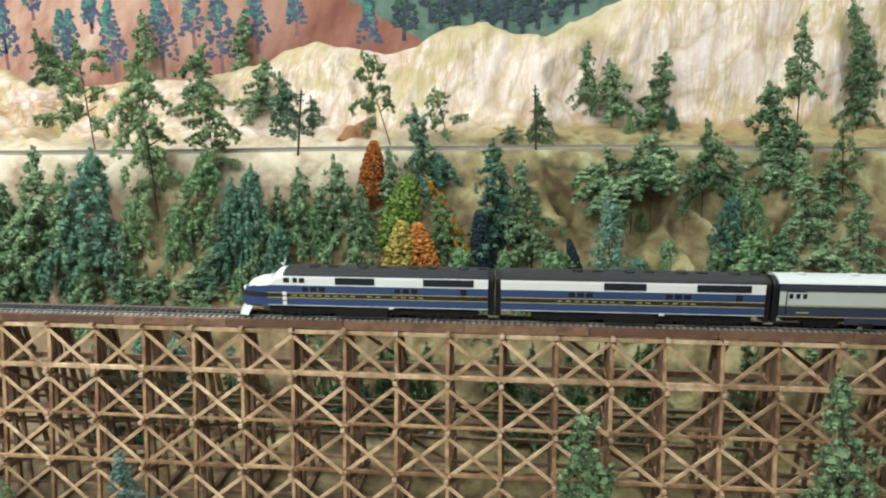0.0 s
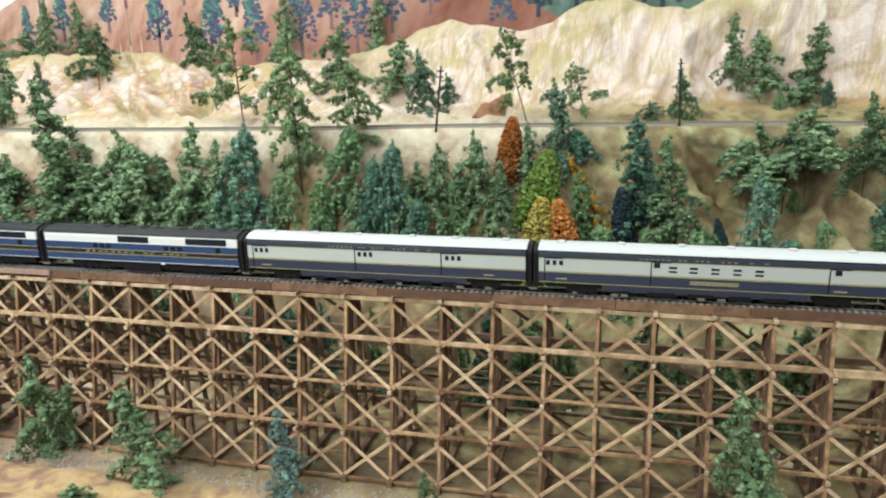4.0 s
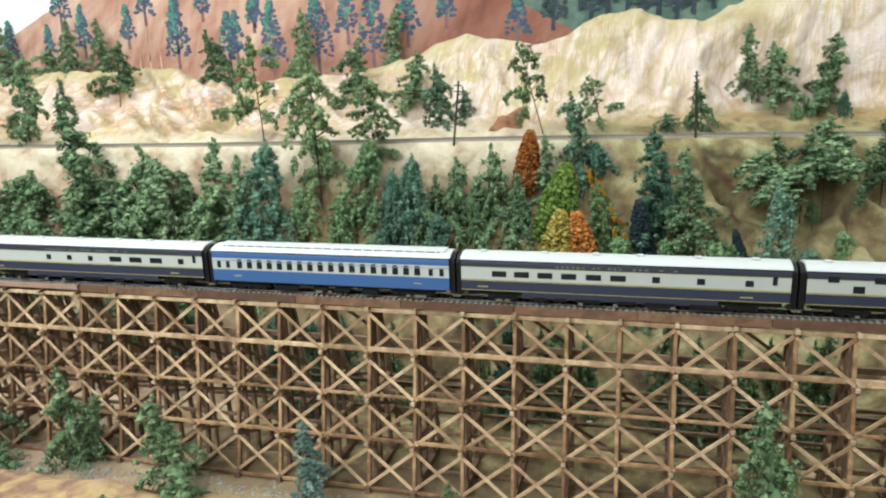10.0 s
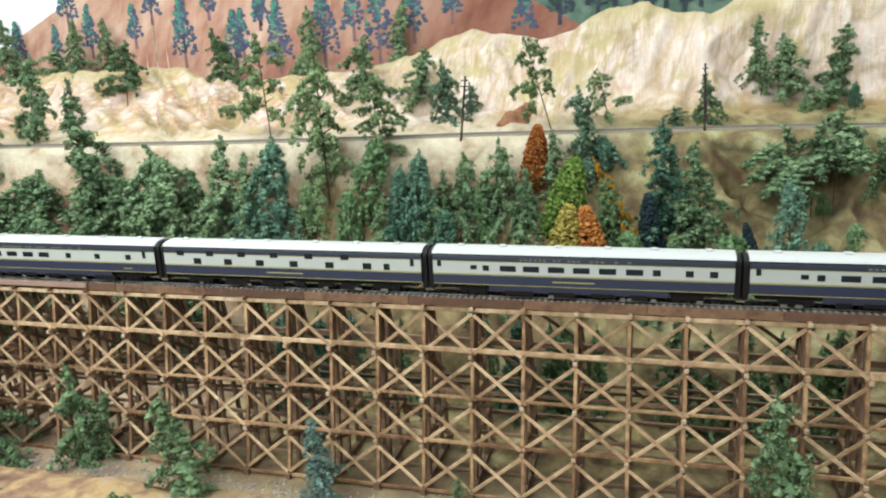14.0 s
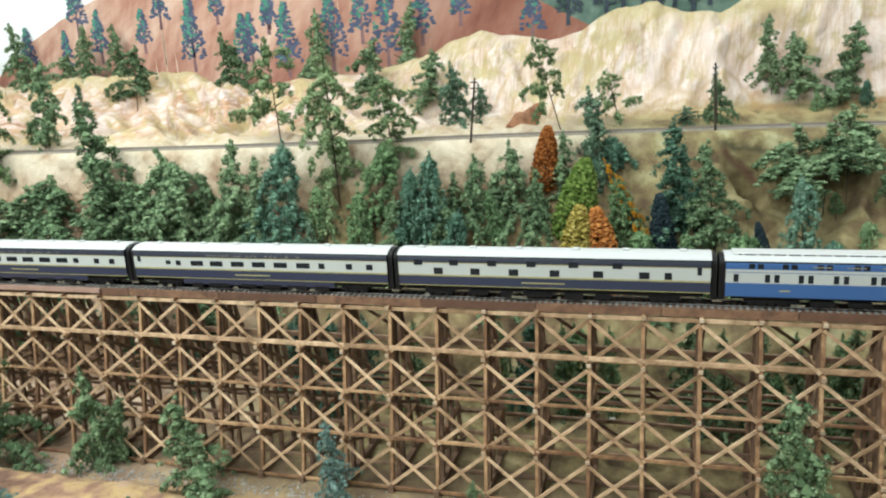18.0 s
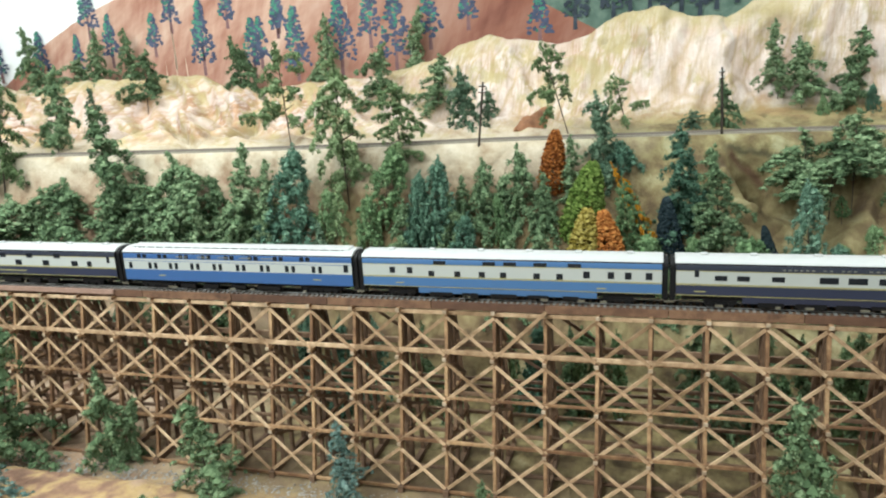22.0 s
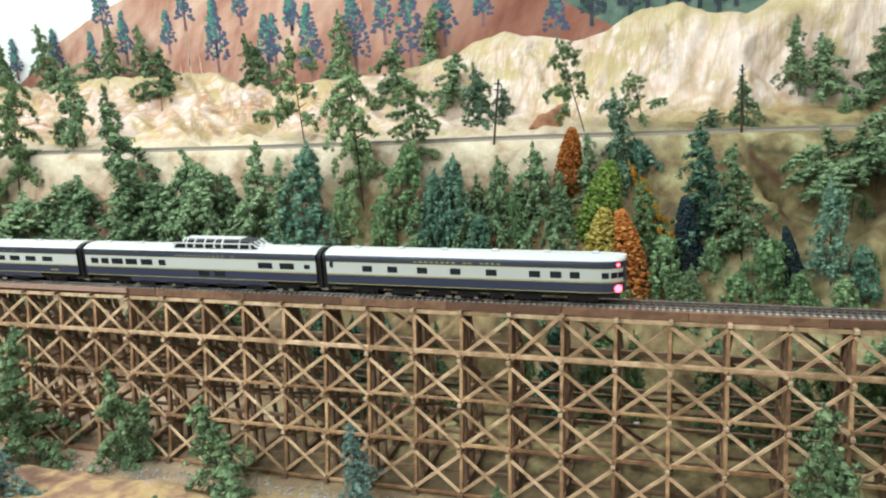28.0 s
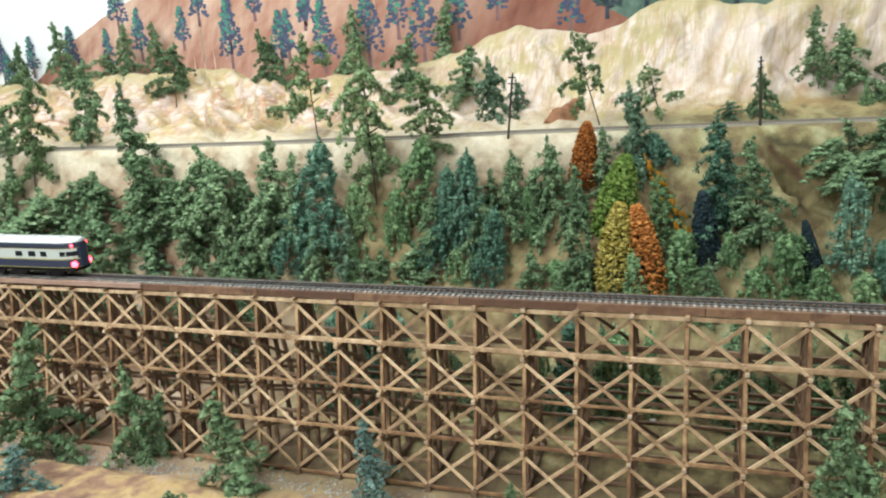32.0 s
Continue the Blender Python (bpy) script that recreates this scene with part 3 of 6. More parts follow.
def crease(x, y):
    """How far the creases and crests lower the cloth at x, y."""
    low = 0.0
    for x0, y0, x1, y1, deep, half in (BANK_FOLDS if x < -0.2 else CLIFF_FOLDS):
        ux, uy = x1 - x0, y1 - y0
        f = max(0.0, min(1.0, ((x - x0) * ux + (y - y0) * uy) / (ux * ux + uy * uy)))
        d = math.hypot(x - x0 - f * ux, y - y0 - f * uy) / half
        if d < 2.5:
            low += 1.6 * deep * max(0.0, 1 - d / 2.5) ** 1.5 * min(1.0, 0.35 + 2.5 * min(f, 1 - f))
    return low


def terrain():
    xs = [-6.6, -5.0, -3.5, -2.4, -1.9, -1.7] + [-1.6 + 0.0065 * i for i in range(402)] + [1.1, 1.3, 1.7, 2.4, 3.6, 5.0, 6.1]
    ys = [-0.36 + 0.012 * i for i in range(21)] + [-0.108 + 0.006 * i for i in range(44)] + [0.156 + 0.0048 * i for i in range(122)]
    ys = [y for y in ys if y < 0.737]
    verts, faces = [], []
    for x in xs:
        for y in ys:
            z = ground(x, y)
            p = Vector((x, y, z))
            s = shelf_y(x)
            rough = noise.fractal(p * 22, 1.0, 2.1, 4) * 0.0055
            left = max(0.0, min(1.0, -0.5 - 2.2 * x))
            # draped-cloth ridges: sharp crests between soft hollows
            wx = x + 0.03 * noise.noise(Vector((x * 9, y * 9, 4.4)))
            wy = y + 0.03 * noise.noise(Vector((x * 9, y * 9, 9.7)))
            where = noise.noise(Vector((x * 5, y * 5, 3.3)))
            p1 = noise.noise(Vector(((wx + wy) * 15, (wx - wy) * 3.5, 8.2)))
            p2 = noise.noise(Vector(((wx - wy) * 14, (wx + wy) * 3.0, 5.6)))
            drape = 0.62 - 2.0 * abs(p1 if where > 0 else p2) * min(1.0, abs(where) * 12 + 0.2)
            wrinkle = 0.5 - 1.7 * abs(noise.noise(Vector(((wx + 0.6 * wy) * 27, (0.6 * wx - wy) * 10, 2.9))))
            small = 0.4 - 1.4 * abs(noise.noise(Vector((wx * 52 + wy * 30, wy * 44 - wx * 20, 5.4))))
            gully = 0.5 - 1.7 * abs(noise.noise(Vector((wx * 17 + z * 6, z * 4, 1.3)))) + 0.5 * (0.4 - 1.5 * abs(noise.noise(Vector((wx * 43 - z * 9, z * 9, 6.1)))))
            dx = dy = dz = 0.0
            if y > s + 0.024:
                f = min(1.0, (y - s - 0.024) / 0.06)
                up = max(0.0, min(1.0, (z - 0.553) / 0.04))
                lie = 0.036 * drape + (0.02 - 0.013 * left) * wrinkle + (0.004 - 0.003 * left) * small
                steep = 0.02 * gully + 0.008 * small + 0.016 * drape
                push = left * lie + (1 - left) * (up * steep + (1 - up) * 0.35 * lie)
                lean = left * 0.5 + (1 - left) * (0.35 + 0.6 * up)
                crest = max(0.0, min(1.0, (0.7 - y) / 0.03))
                dy = -f * push * lean * crest
                dz = f * (push * (1 - 0.75 * lean) * (0.2 + 0.8 * crest) + rough * (0.9 - 0.75 * left))
            elif y < s - 0.022 and z > 0.22:
                f = min(1.0, (s - 0.022 - y) / 0.04)
                bare = max(0.0, min(1.0, x * 6.0 - 0.6))
                push = (0.016 + 0.014 * bare) * drape + 0.012 * wrinkle + 0.003 * small
                dy = -0.6 * f * push
                dz = f * (0.6 * push + rough * 0.8)
            elif z <= 0.22:
                dz = rough * (0.35 if -0.09 < y < 0.06 else 1.1) + (0.004 * wrinkle if y > 0.09 else 0.0)
            if z > 0.3 and abs(y - s) > 0.022:
                low = crease(x, y) * min(1.0, (abs(y - s) - 0.022) / 0.02)
                dz -= low
                dy += 0.5 * low
            verts.append((x + dx, y + dy, z + dz))
    n = len(ys)
    for i in range(len(xs) - 1):
        for j in range(n - 1):
            a = i * n + j
            faces.append((a, a + n, a + n + 1, a + 1))
    me = bpy.data.meshes.new("ground")
    me.from_pydata(verts, [], faces)
    me.polygons.foreach_set("use_smooth", [True] * len(faces))
    me.materials.append(PLASTER)
    return tagged(new("ground", me), "painted plaster hillside of sand, soil and pale cliff", "scenery", kind="structure")


terrain()


def room():
    floor_z, top = -0.95, 1.62
    shell = (("floor", (-6.8, 6.3, -3.2, 1.0, floor_z - 0.05, floor_z), FLOORPAINT, "grey vinyl room floor"),
             ("ceiling", (-6.8, 6.3, -3.2, 1.0, top, top + 0.05), WALLPAINT, "plain pale ceiling over the layout"),
             ("wall_south", (-6.8, 6.3, -3.3, -3.2, floor_z, top), WALLPAINT, "plain pale wall behind the viewer"),
             ("wall_north", (-6.8, 6.3, 1.0, 1.1, floor_z, top), WALLPAINT, "plain pale wall behind the painted backdrop"),
             ("wall_west", (-6.9, -6.8, -3.2, 1.0, floor_z, top), WALLPAINT, "plain pale end wall"),
             ("wall_east", (6.3, 6.4, -3.2, 1.0, floor_z, top), WALLPAINT, "plain pale end wall"),
             ("layout_table", (-6.6, 6.1, -0.36, 0.76, 0.06, 0.14), POLEWOOD, "dark wooden table under the scenery"),
             ("layout_fascia", (-6.6, 6.1, -0.372, -0.362, floor_z, 0.205), POLEWOOD, "dark wooden board along the front of the layout"))
    for name, dims, mat, label in shell:
        tagged(part(name, box(*dims), mat), label, "wall" if "wall" in name else name.split("_")[-1], kind="structure")


room()


def ceiling_lights():
    for x in (-0.9, 0.9):
        for y in (0.12, -0.95):
            lamp = base_empty("ceiling_light", pose(x, y, 1.62), "white strip light on the ceiling", "ceiling light", "ceiling lights")
            part("housing", box(-0.78, 0.78, -0.14, 0.14, -0.06, 0.0, 0.006), WHITE, lamp)


ceiling_lights()

# ---- painted backdrop ----
BACK_Y = 0.752


def flat_shape(points, thick):
    """A cut-out in the x-z plane, thick in y, facing the room."""
    bm = bmesh.new()
    front = [bm.verts.new((x, -thick, z)) for x, z in points]
    back = [bm.verts.new((x, 0, z)) for x, z in points]
    bm.faces.new(front)
    bm.faces.new(back[::-1])
    for i in range(len(points)):
        j = (i + 1) % len(points)
        bm.faces.new((front[j], front[i], back[i], back[j]))
    bmesh.ops.recalc_face_normals(bm, faces=bm.faces[:])
    return bm


backdrop = tagged(part("backdrop", box(-6.6, 6.1, BACK_Y, BACK_Y + 0.01, 0.14, 1.5), SKYPAINT), "painted backdrop board with pale sky", "backdrop", kind="structure")
BACK = Matrix.Translation((0, BACK_Y, 0))


def wavy(x0, x1, steps, heights, rough, seed):
    return [(x0 + (x1 - x0) * i / steps, lerp_at(heights, x0 + (x1 - x0) * i / steps) + rough * noise.noise(Vector((i * 0.9, seed, 0)))) for i in range(steps + 1)]


forest_top = wavy(-0.6, 2.2, 90, ((-0.6, 0.78), (0.1, 0.82), (0.6, 0.87), (2.2, 0.9)), 0.02, 5.0)
part("painted_forest", flat_shape([(2.2, 0.5)] + [(-0.6, 0.5)] + forest_top, 0.002), FORESTPAINT, backdrop, "painted dark green wooded hills", BACK)
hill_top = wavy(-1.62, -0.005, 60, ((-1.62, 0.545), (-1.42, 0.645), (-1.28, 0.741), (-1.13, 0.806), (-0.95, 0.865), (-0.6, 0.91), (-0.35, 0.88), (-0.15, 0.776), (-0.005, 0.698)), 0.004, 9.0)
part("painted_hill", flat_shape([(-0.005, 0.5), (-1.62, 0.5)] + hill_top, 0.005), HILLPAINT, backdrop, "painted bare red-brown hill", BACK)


def dab(bm, x, z, w, h, y, rng, mat):
    n = 7
    vs = [bm.verts.new((x + w * math.cos(2 * math.pi * i / n) * rng.uniform(0.7, 1.2), y, z + h * math.sin(2 * math.pi * i / n) * rng.uniform(0.7, 1.2))) for i in range(n)]
    bm.faces.new(vs[::-1]).material_index = mat


def painted_tree(x, z, h, seed, paints=(VIOLET, TEALPAINT, MAUVE)):
    """Brush-dabbed tree on the backdrop: violet mass, teal light, mauve trunk; z is its foot."""
    rng = random.Random(seed)
    bm = bmesh.new()
    bm.faces.new([bm.verts.new(p) for p in ((x - 0.0042, -0.0052, z - 0.012), (x + 0.0042, -0.0052, z - 0.012), (x + 0.002, -0.0052, z + h * 0.5), (x - 0.002, -0.0052, z + h * 0.5))]).material_index = 2
    rows = max(6, int(h / 0.007))
    k = 0
    for i in range(rows):
        u = i / (rows - 1)
        half = h * 0.24 * (1 - u) ** 0.8 + 0.002
        for j in range(6):
            k += 1
            px = x + rng.uniform(-half, half)
            pz = z + h * (0.16 + 0.84 * u) + rng.uniform(-0.004, 0.004)
            dab(bm, px, pz, rng.uniform(0.0035, 0.0068), rng.uniform(0.0026, 0.0046), -0.0053 - k * 0.000005, rng, 0)
        for j in range(1 if u < 0.3 else 3):
            k += 1
            dab(bm, x + rng.uniform(-half, half * 0.6) - 0.002, z + h * (0.2 + 0.8 * u) + rng.uniform(-0.004, 0.004), rng.uniform(0.0028, 0.006), rng.uniform(0.002, 0.004), -0.0053 - k * 0.000005, rng, 1)
    part("painted_tree", bm, paints, backdrop, m=BACK)


painted_tree(-1.146, 0.755, 0.111, 0)
painted_tree(-0.929, 0.758, 0.090, 1)
painted_tree(-1.093, 0.692, 0.100, 2)
painted_tree(-1.187, 0.674, 0.079, 3)
painted_tree(-1.293, 0.670, 0.096, 4)
painted_tree(-0.977, 0.710, 0.078, 5)
painted_tree(-0.857, 0.665, 0.122, 6)
painted_tree(-0.734, 0.655, 0.107, 7)
painted_tree(-0.632, 0.644, 0.135, 8)
painted_tree(-0.530, 0.649, 0.155, 9)
painted_tree(-0.789, 0.760, 0.077, 10)
painted_tree(-0.671, 0.733, 0.072, 11)
painted_tree(-0.463, 0.703, 0.107, 12)
painted_tree(-0.410, 0.650, 0.155, 13)
painted_tree(-0.336, 0.693, 0.111, 14)
painted_tree(-0.117, 0.691, 0.090, 15)
painted_tree(-1.417, 0.670, 0.080, 16)
painted_tree(-1.513, 0.661, 0.099, 17)
painted_tree(-0.257, 0.726, 0.077, 18)
painted_tree(-1.492, 0.605, 0.107, 19)
painted_tree(-0.856, 0.696, 0.112, 20)
painted_tree(-0.668, 0.743, 0.073, 21)
painted_tree(-0.715, 0.673, 0.091, 22)
painted_tree(0.115, 0.730, 0.064, 23, (NAVYDAB, GREENDAB, NAVYDAB))
painted_tree(0.172, 0.724, 0.079, 24, (NAVYDAB, GREENDAB, NAVYDAB))
painted_tree(0.234, 0.744, 0.049, 25, (NAVYDAB, GREENDAB, NAVYDAB))
for k, (x, z, h) in enumerate(((0.02, 0.728, 0.09), (0.05, 0.74, 0.11), (0.085, 0.735, 0.1), (0.14, 0.735, 0.09), (0.2, 0.735, 0.09), (0.27, 0.76, 0.07), (-0.05, 0.715, 0.1), (0.0, 0.75, 0.12))):
    painted_tree(x, z, h, 40 + k, (NAVYDAB, GREENDAB, NAVYDAB))

# ---- upper line ----
def painted_snag(x, z, h, seed):
    """A pale dead trunk brushed on the hill."""
    rng = random.Random(seed)
    pts = [(x - 0.0025, z), (x + 0.0025, z)] + [(x + 0.0022 - 0.0006 * k + rng.uniform(-0.0012, 0.0012), z + h * k / 4) for k in range(1, 5)] + [(x - 0.0012 + rng.uniform(-0.001, 0.001), z + h * k / 4) for k in range(3, 0, -1)]
    bm = bmesh.new()
    bm.faces.new([bm.verts.new((px, -0.0052, pz)) for px, pz in pts])
    part("painted_snag", bm, PALETRUNK, backdrop, m=BACK)


painted_snag(-0.929, 0.671, 0.101, 0)
painted_snag(-0.930, 0.572, 0.217, 1)
painted_snag(-0.904, 0.621, 0.108, 2)
painted_snag(-0.955, 0.623, 0.067, 3)
painted_snag(-0.511, 0.720, 0.063, 4)


def upper_track():
    ob = base_empty("upper_track", pose(0, 0, 0), "weathered single railway track on the upper shelf", "track")
    span = [-1.7 + 0.03 * i for i in range(101)]
    for name, off, half, z0, z1, mat in (("ballast_bed", 0.0, 0.014, 0.528, 0.5355, BALLAST), ("rail", -0.0082, 0.0006, 0.536, 0.5378, RUST), ("rail", 0.0082, 0.0006, 0.536, 0.5378, RUST)):
        bm = bmesh.new()
        ring = None
        for x in span:
            y = shelf_y(x) + off
            now = [bm.verts.new(p) for p in ((x, y - half, z0), (x, y - half * 0.8, z1), (x, y + half * 0.8, z1), (x, y + half, z0))]
            if ring:
                for a in range(4):
                    bm.faces.new((ring[a], ring[(a + 1) % 4], now[(a + 1) % 4], now[a]))
            ring = now
        bmesh.ops.recalc_face_normals(bm, faces=bm.faces[:])
        part(name, bm, mat, ob)
    runs = []
    x = -1.7
    while x < 1.3:
        y = shelf_y(x)
        runs.append(((x, y - 0.0125, 0.5352), (x, y + 0.0125, 0.5352), 0.0034, 0.0012))
        x += 0.0068
    join_beams("tie_bed", runs, BALLAST, ob)


upper_track()


def telegraph_pole(x, y, z, h, lean):
    ob = base_empty("telegraph_pole", pose(x, y, z, 0, lean, 0), "dark wooden telegraph pole with crossarms beside the upper track", "pole", "telegraph poles")
    bm = bmesh.new()
    add_cyl(bm, (0, 0, -0.004), (0, 0, h), 0.0019, 0.0014)
    part("shaft", bm, POLEWOOD, ob)
    for k in (0.93, 0.84):
        arm = part("crossarm", box(-0.0075, 0.0075, -0.0008, 0.0008, h * k - 0.0009, h * k + 0.0009, 0.0002), POLEWOOD, ob, m=pose(0, -0.0018, 0, 0, 0, 60))
        for xx in (-0.0064, -0.0028, 0.0028, 0.0064):
            bm = bmesh.new()
            add_cyl(bm, (xx, 0, h * k + 0.0008), (xx, 0, h * k + 0.003), 0.0008, 0.0005, 6)
            part("insulator", bm, WHITE, arm)


telegraph_pole(-0.161, 0.396, 0.529, 0.097, 6)
telegraph_pole(0.196, 0.452, 0.531, 0.099, -2)

# ---- trestle ----
BAY = 0.0533
LEVELS = ((0.0, 0.4), (-0.009, 0.3495), (-0.018, 0.3008), (-0.027, 0.2525), (-0.036, 0.2035))   # front face, level by level
BACK_LEVELS = ((0.03, 0.4), (0.042, 0.3495), (0.054, 0.3008), (0.066, 0.2525), (0.078, 0.2035))
GRADE = -0.3                                   # degrees by which the line climbs towards the far right end
FIRST, LAST = -20, 15
PX = 0.0048


CAP_END = mesh_of("cap_end", box(-0.0022, 0.0022, -0.0005, 0.0006, -0.002, 0.002, 0.0003), ENDGRAIN)


def trestle():
    tr = base_empty("trestle_bridge", pose(0, 0, 0, 0, GRADE, 0), "long brown timber railway trestle with crossed braces", "trestle")
    rng = random.Random(4)
    inner = []
    inner_pale = []
    for i in range(FIRST, LAST + 1):
        x = i * BAY + rng.uniform(-0.0008, 0.0008)
        near = -15 <= i <= 11
        for k in range(4):
            (y0, z0), (y1, z1) = LEVELS[k], LEVELS[k + 1]
            (b0, _), (b1, _) = BACK_LEVELS[k], BACK_LEVELS[k + 1]
            j = lambda: rng.uniform(-0.0007, 0.0007)
            top, foot = (x + j(), y0 + 0.003, z0 - 0.002), (x + j(), y1 + 0.003, z1 - 0.002)
            if near:
                beam("post", top, foot, PX * 0.8, PX, WOOD, tr)
            else:
                inner_pale.append((top, foot, PX * 0.8, PX))
            for f in ((0.38, 1.0) if i % 2 else (0.45, 0.97)):
                if near:
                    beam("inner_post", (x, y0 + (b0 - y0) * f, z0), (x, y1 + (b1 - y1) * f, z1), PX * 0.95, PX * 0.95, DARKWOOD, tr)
                    continue
                inner.append(((x, y0 + (b0 - y0) * f, z0), (x, y1 + (b1 - y1) * f, z1), PX * 0.95, PX * 0.95))
            for f in (0.22, 0.72):
                inner.append(((x + j(), y0 + (b0 - y0) * f, z0), (x + j(), y1 + (b1 - y1) * f, z1), PX * 0.9, PX * 0.9))
            # cap of this storey, its end standing proud of the face
            if near:
                tip = y0 - 0.0062 - rng.uniform(0, 0.0035)
                skew = rng.uniform(-0.0008, 0.0008)
                beam("cap", (x + skew, tip, z0 + 0.0012), (x, b0 + 0.004, z0 + 0.001), 0.0042, 0.0038, WOOD, tr)
                part("cap_end", CAP_END, None, tr, m=pose(x + skew, tip, z0 + 0.0012))
            else:
                inner.append(((x, y0 - 0.004, z0), (x, b0 + 0.004, z0), 0.005, 0.005))
            # sway braces across the bent
            if (i + k) % 2 or i < -4:
                beam("sway_brace", (x + 0.004, y0, z0 - 0.004), (x + 0.004, b1, z1 + 0.004), 0.0018, 0.0036, DARKWOOD, tr)
        y, z = LEVELS[4]
        inner.append(((x, y - 0.005, z - 0.003), (x, BACK_LEVELS[4][0] + 0.006, z - 0.003), 0.006, 0.011))
    for i in range(FIRST, LAST):
        near = -15 <= i <= 10
        xa, xb = i * BAY, (i + 1) * BAY
        for k in range(4):
            (y0, z0), (y1, z1) = LEVELS[k], LEVELS[k + 1]
            off = 0.0022
            jj = lambda: rng.uniform(-0.0009, 0.0009)
            a1, b1 = (xa + 0.001, y0 - off, z0 - 0.006 + jj()), (xb - 0.001, y1 - off, z1 + 0.0035 + jj())
            a2, b2 = (xb - 0.001, y0 - off + 0.0018, z0 - 0.006 + jj()), (xa + 0.001, y1 - off + 0.0018, z1 + 0.0035 + jj())
            if i == -1 and k == 0:            # one brace has come loose and stands up past the cap
                a2 = (xb + 0.003, y0 - off - 0.008, z0 + 0.0062)
            if i == 6 and k == 0:
                a2 = (xb + 0.004, y0 - off - 0.006, z0 - 0.047)
            skip = (i, k) in ((6, 1), (7, 0), (-14, 2), (-12, 3))
            if near:
                if not skip:
                    beam("brace", a1, b1, 0.0016, 0.0036, BRACE, tr)
                beam("brace", a2, b2, 0.0016, 0.0036, BRACE, tr)
            else:
                inner_pale += [(a1, b1, 0.0016, 0.0036), (a2, b2, 0.0016, 0.0036)]
        for k in range(5):
            (y0, z0), b0 = LEVELS[k], BACK_LEVELS[k][0]
            drop = (0.002, -0.0068, -0.0055, -0.0055, 0.001)[k]
            if near:
                beam("girt", (xa, y0 + 0.0004, z0 - drop), (xb, y0 + 0.0004, z0 - drop), 0.0026, (0.0044, 0.0046, 0.003, 0.0038, 0.0038)[k], BRACE if k < 2 else WOOD, tr)
            else:
                inner_pale.append(((xa, y0, z0 - drop), (xb, y0, z0 - drop), 0.0026, 0.0044))
            for f in (0.45, 1.0):
                if k and near:
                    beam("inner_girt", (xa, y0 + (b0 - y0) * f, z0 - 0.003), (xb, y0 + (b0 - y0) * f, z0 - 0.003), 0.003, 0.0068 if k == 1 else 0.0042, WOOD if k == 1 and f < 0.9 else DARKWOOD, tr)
                elif k:
                    inner.append(((xa, y0 + (b0 - y0) * f, z0 - 0.003), (xb, y0 + (b0 - y0) * f, z0 - 0.003), 0.003, 0.006 if k == 1 else 0.0042))
            if k in (2, 3) and i % 1 == 0:
                zz = z0 + 0.026
                inner.append(((xa, b0 + 0.01, zz), (xb, b0 + 0.01, zz), 0.003, 0.0034))
        for k in range(4):                     # crossed braces of the far face
            (b0, z0), (b1, z1) = BACK_LEVELS[k], BACK_LEVELS[k + 1]
            if (i + k) % 4 == 0:
                inner.append(((xa, b0, z0 - 0.004), (xb, b1, z1 + 0.004), 0.0016, 0.0036))
    join_beams("far_outer_timber", inner_pale, WOOD, tr)
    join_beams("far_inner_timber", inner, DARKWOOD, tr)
    # stringers and walkway boards that carry the track
    for i in range(-9, 7):
        xa, xb = i * 2 * BAY * 1.15, (i + 1) * 2 * BAY * 1.15
        beam("stringer", (xa + 0.0003, -0.0006, 0.4062), (xb - 0.0003, -0.0006, 0.4062), 0.003, 0.0086, FASCIA, tr)
    beam("walkway_board", (-1.1, -0.004, 0.4082), (-0.53, -0.004, 0.4082), 0.003, 0.0062, PINKBOARD, tr)
    for y in (0.006, 0.0235, 0.031):
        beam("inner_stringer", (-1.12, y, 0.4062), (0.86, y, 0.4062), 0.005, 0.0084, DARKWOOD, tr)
    return tr


trestle()


def main_track():
    ob = base_empty("main_track", pose(0, 0, 0, 0, GRADE, 0), "single railway track with black ties and bright rails over the trestle", "track")
    bm = bmesh.new()
    add_box(bm, -0.0017, 0.0017, -0.0072, 0.0152, 0, 0.0016)
    add_box(bm, -0.0014, 0.0014, -0.0146, -0.0072, 0, 0.0018, 1)
    tie = mesh_of("tie", bm, (TIE, GREYTIE))
    rest = []
    x = -6.0
    count = 0
    while x < 5.4:
        if -0.95 < x < 0.75 and count < 300:
            part("tie", tie, None, ob, m=pose(x, 0.015, 0.4096))
            count += 1
        else:
            rest.append(((x, 0, 0.4105), (x, 0.03, 0.4105), 0.0034, 0.0017))
        x += 0.0064
    join_beams("far_ties", rest, TIE, ob)
    for y in (0.00675, 0.02325):
        rail = part("rail", box(-6.1, 5.5, y - 0.0004, y + 0.0004, 0.4118, 0.4127), STEEL, ob)
        part("rail_web", box(-6.1, 5.5, y - 0.0007, y + 0.0007, 0.4112, 0.4118), TIE, rail)
    part("roadbed", box(-6.1, -1.1, -0.006, 0.036, 0.4, 0.4104), BALLAST, ob)
    part("roadbed", box(0.84, 5.5, -0.006, 0.036, 0.4, 0.4104), BALLAST, ob)


main_track()


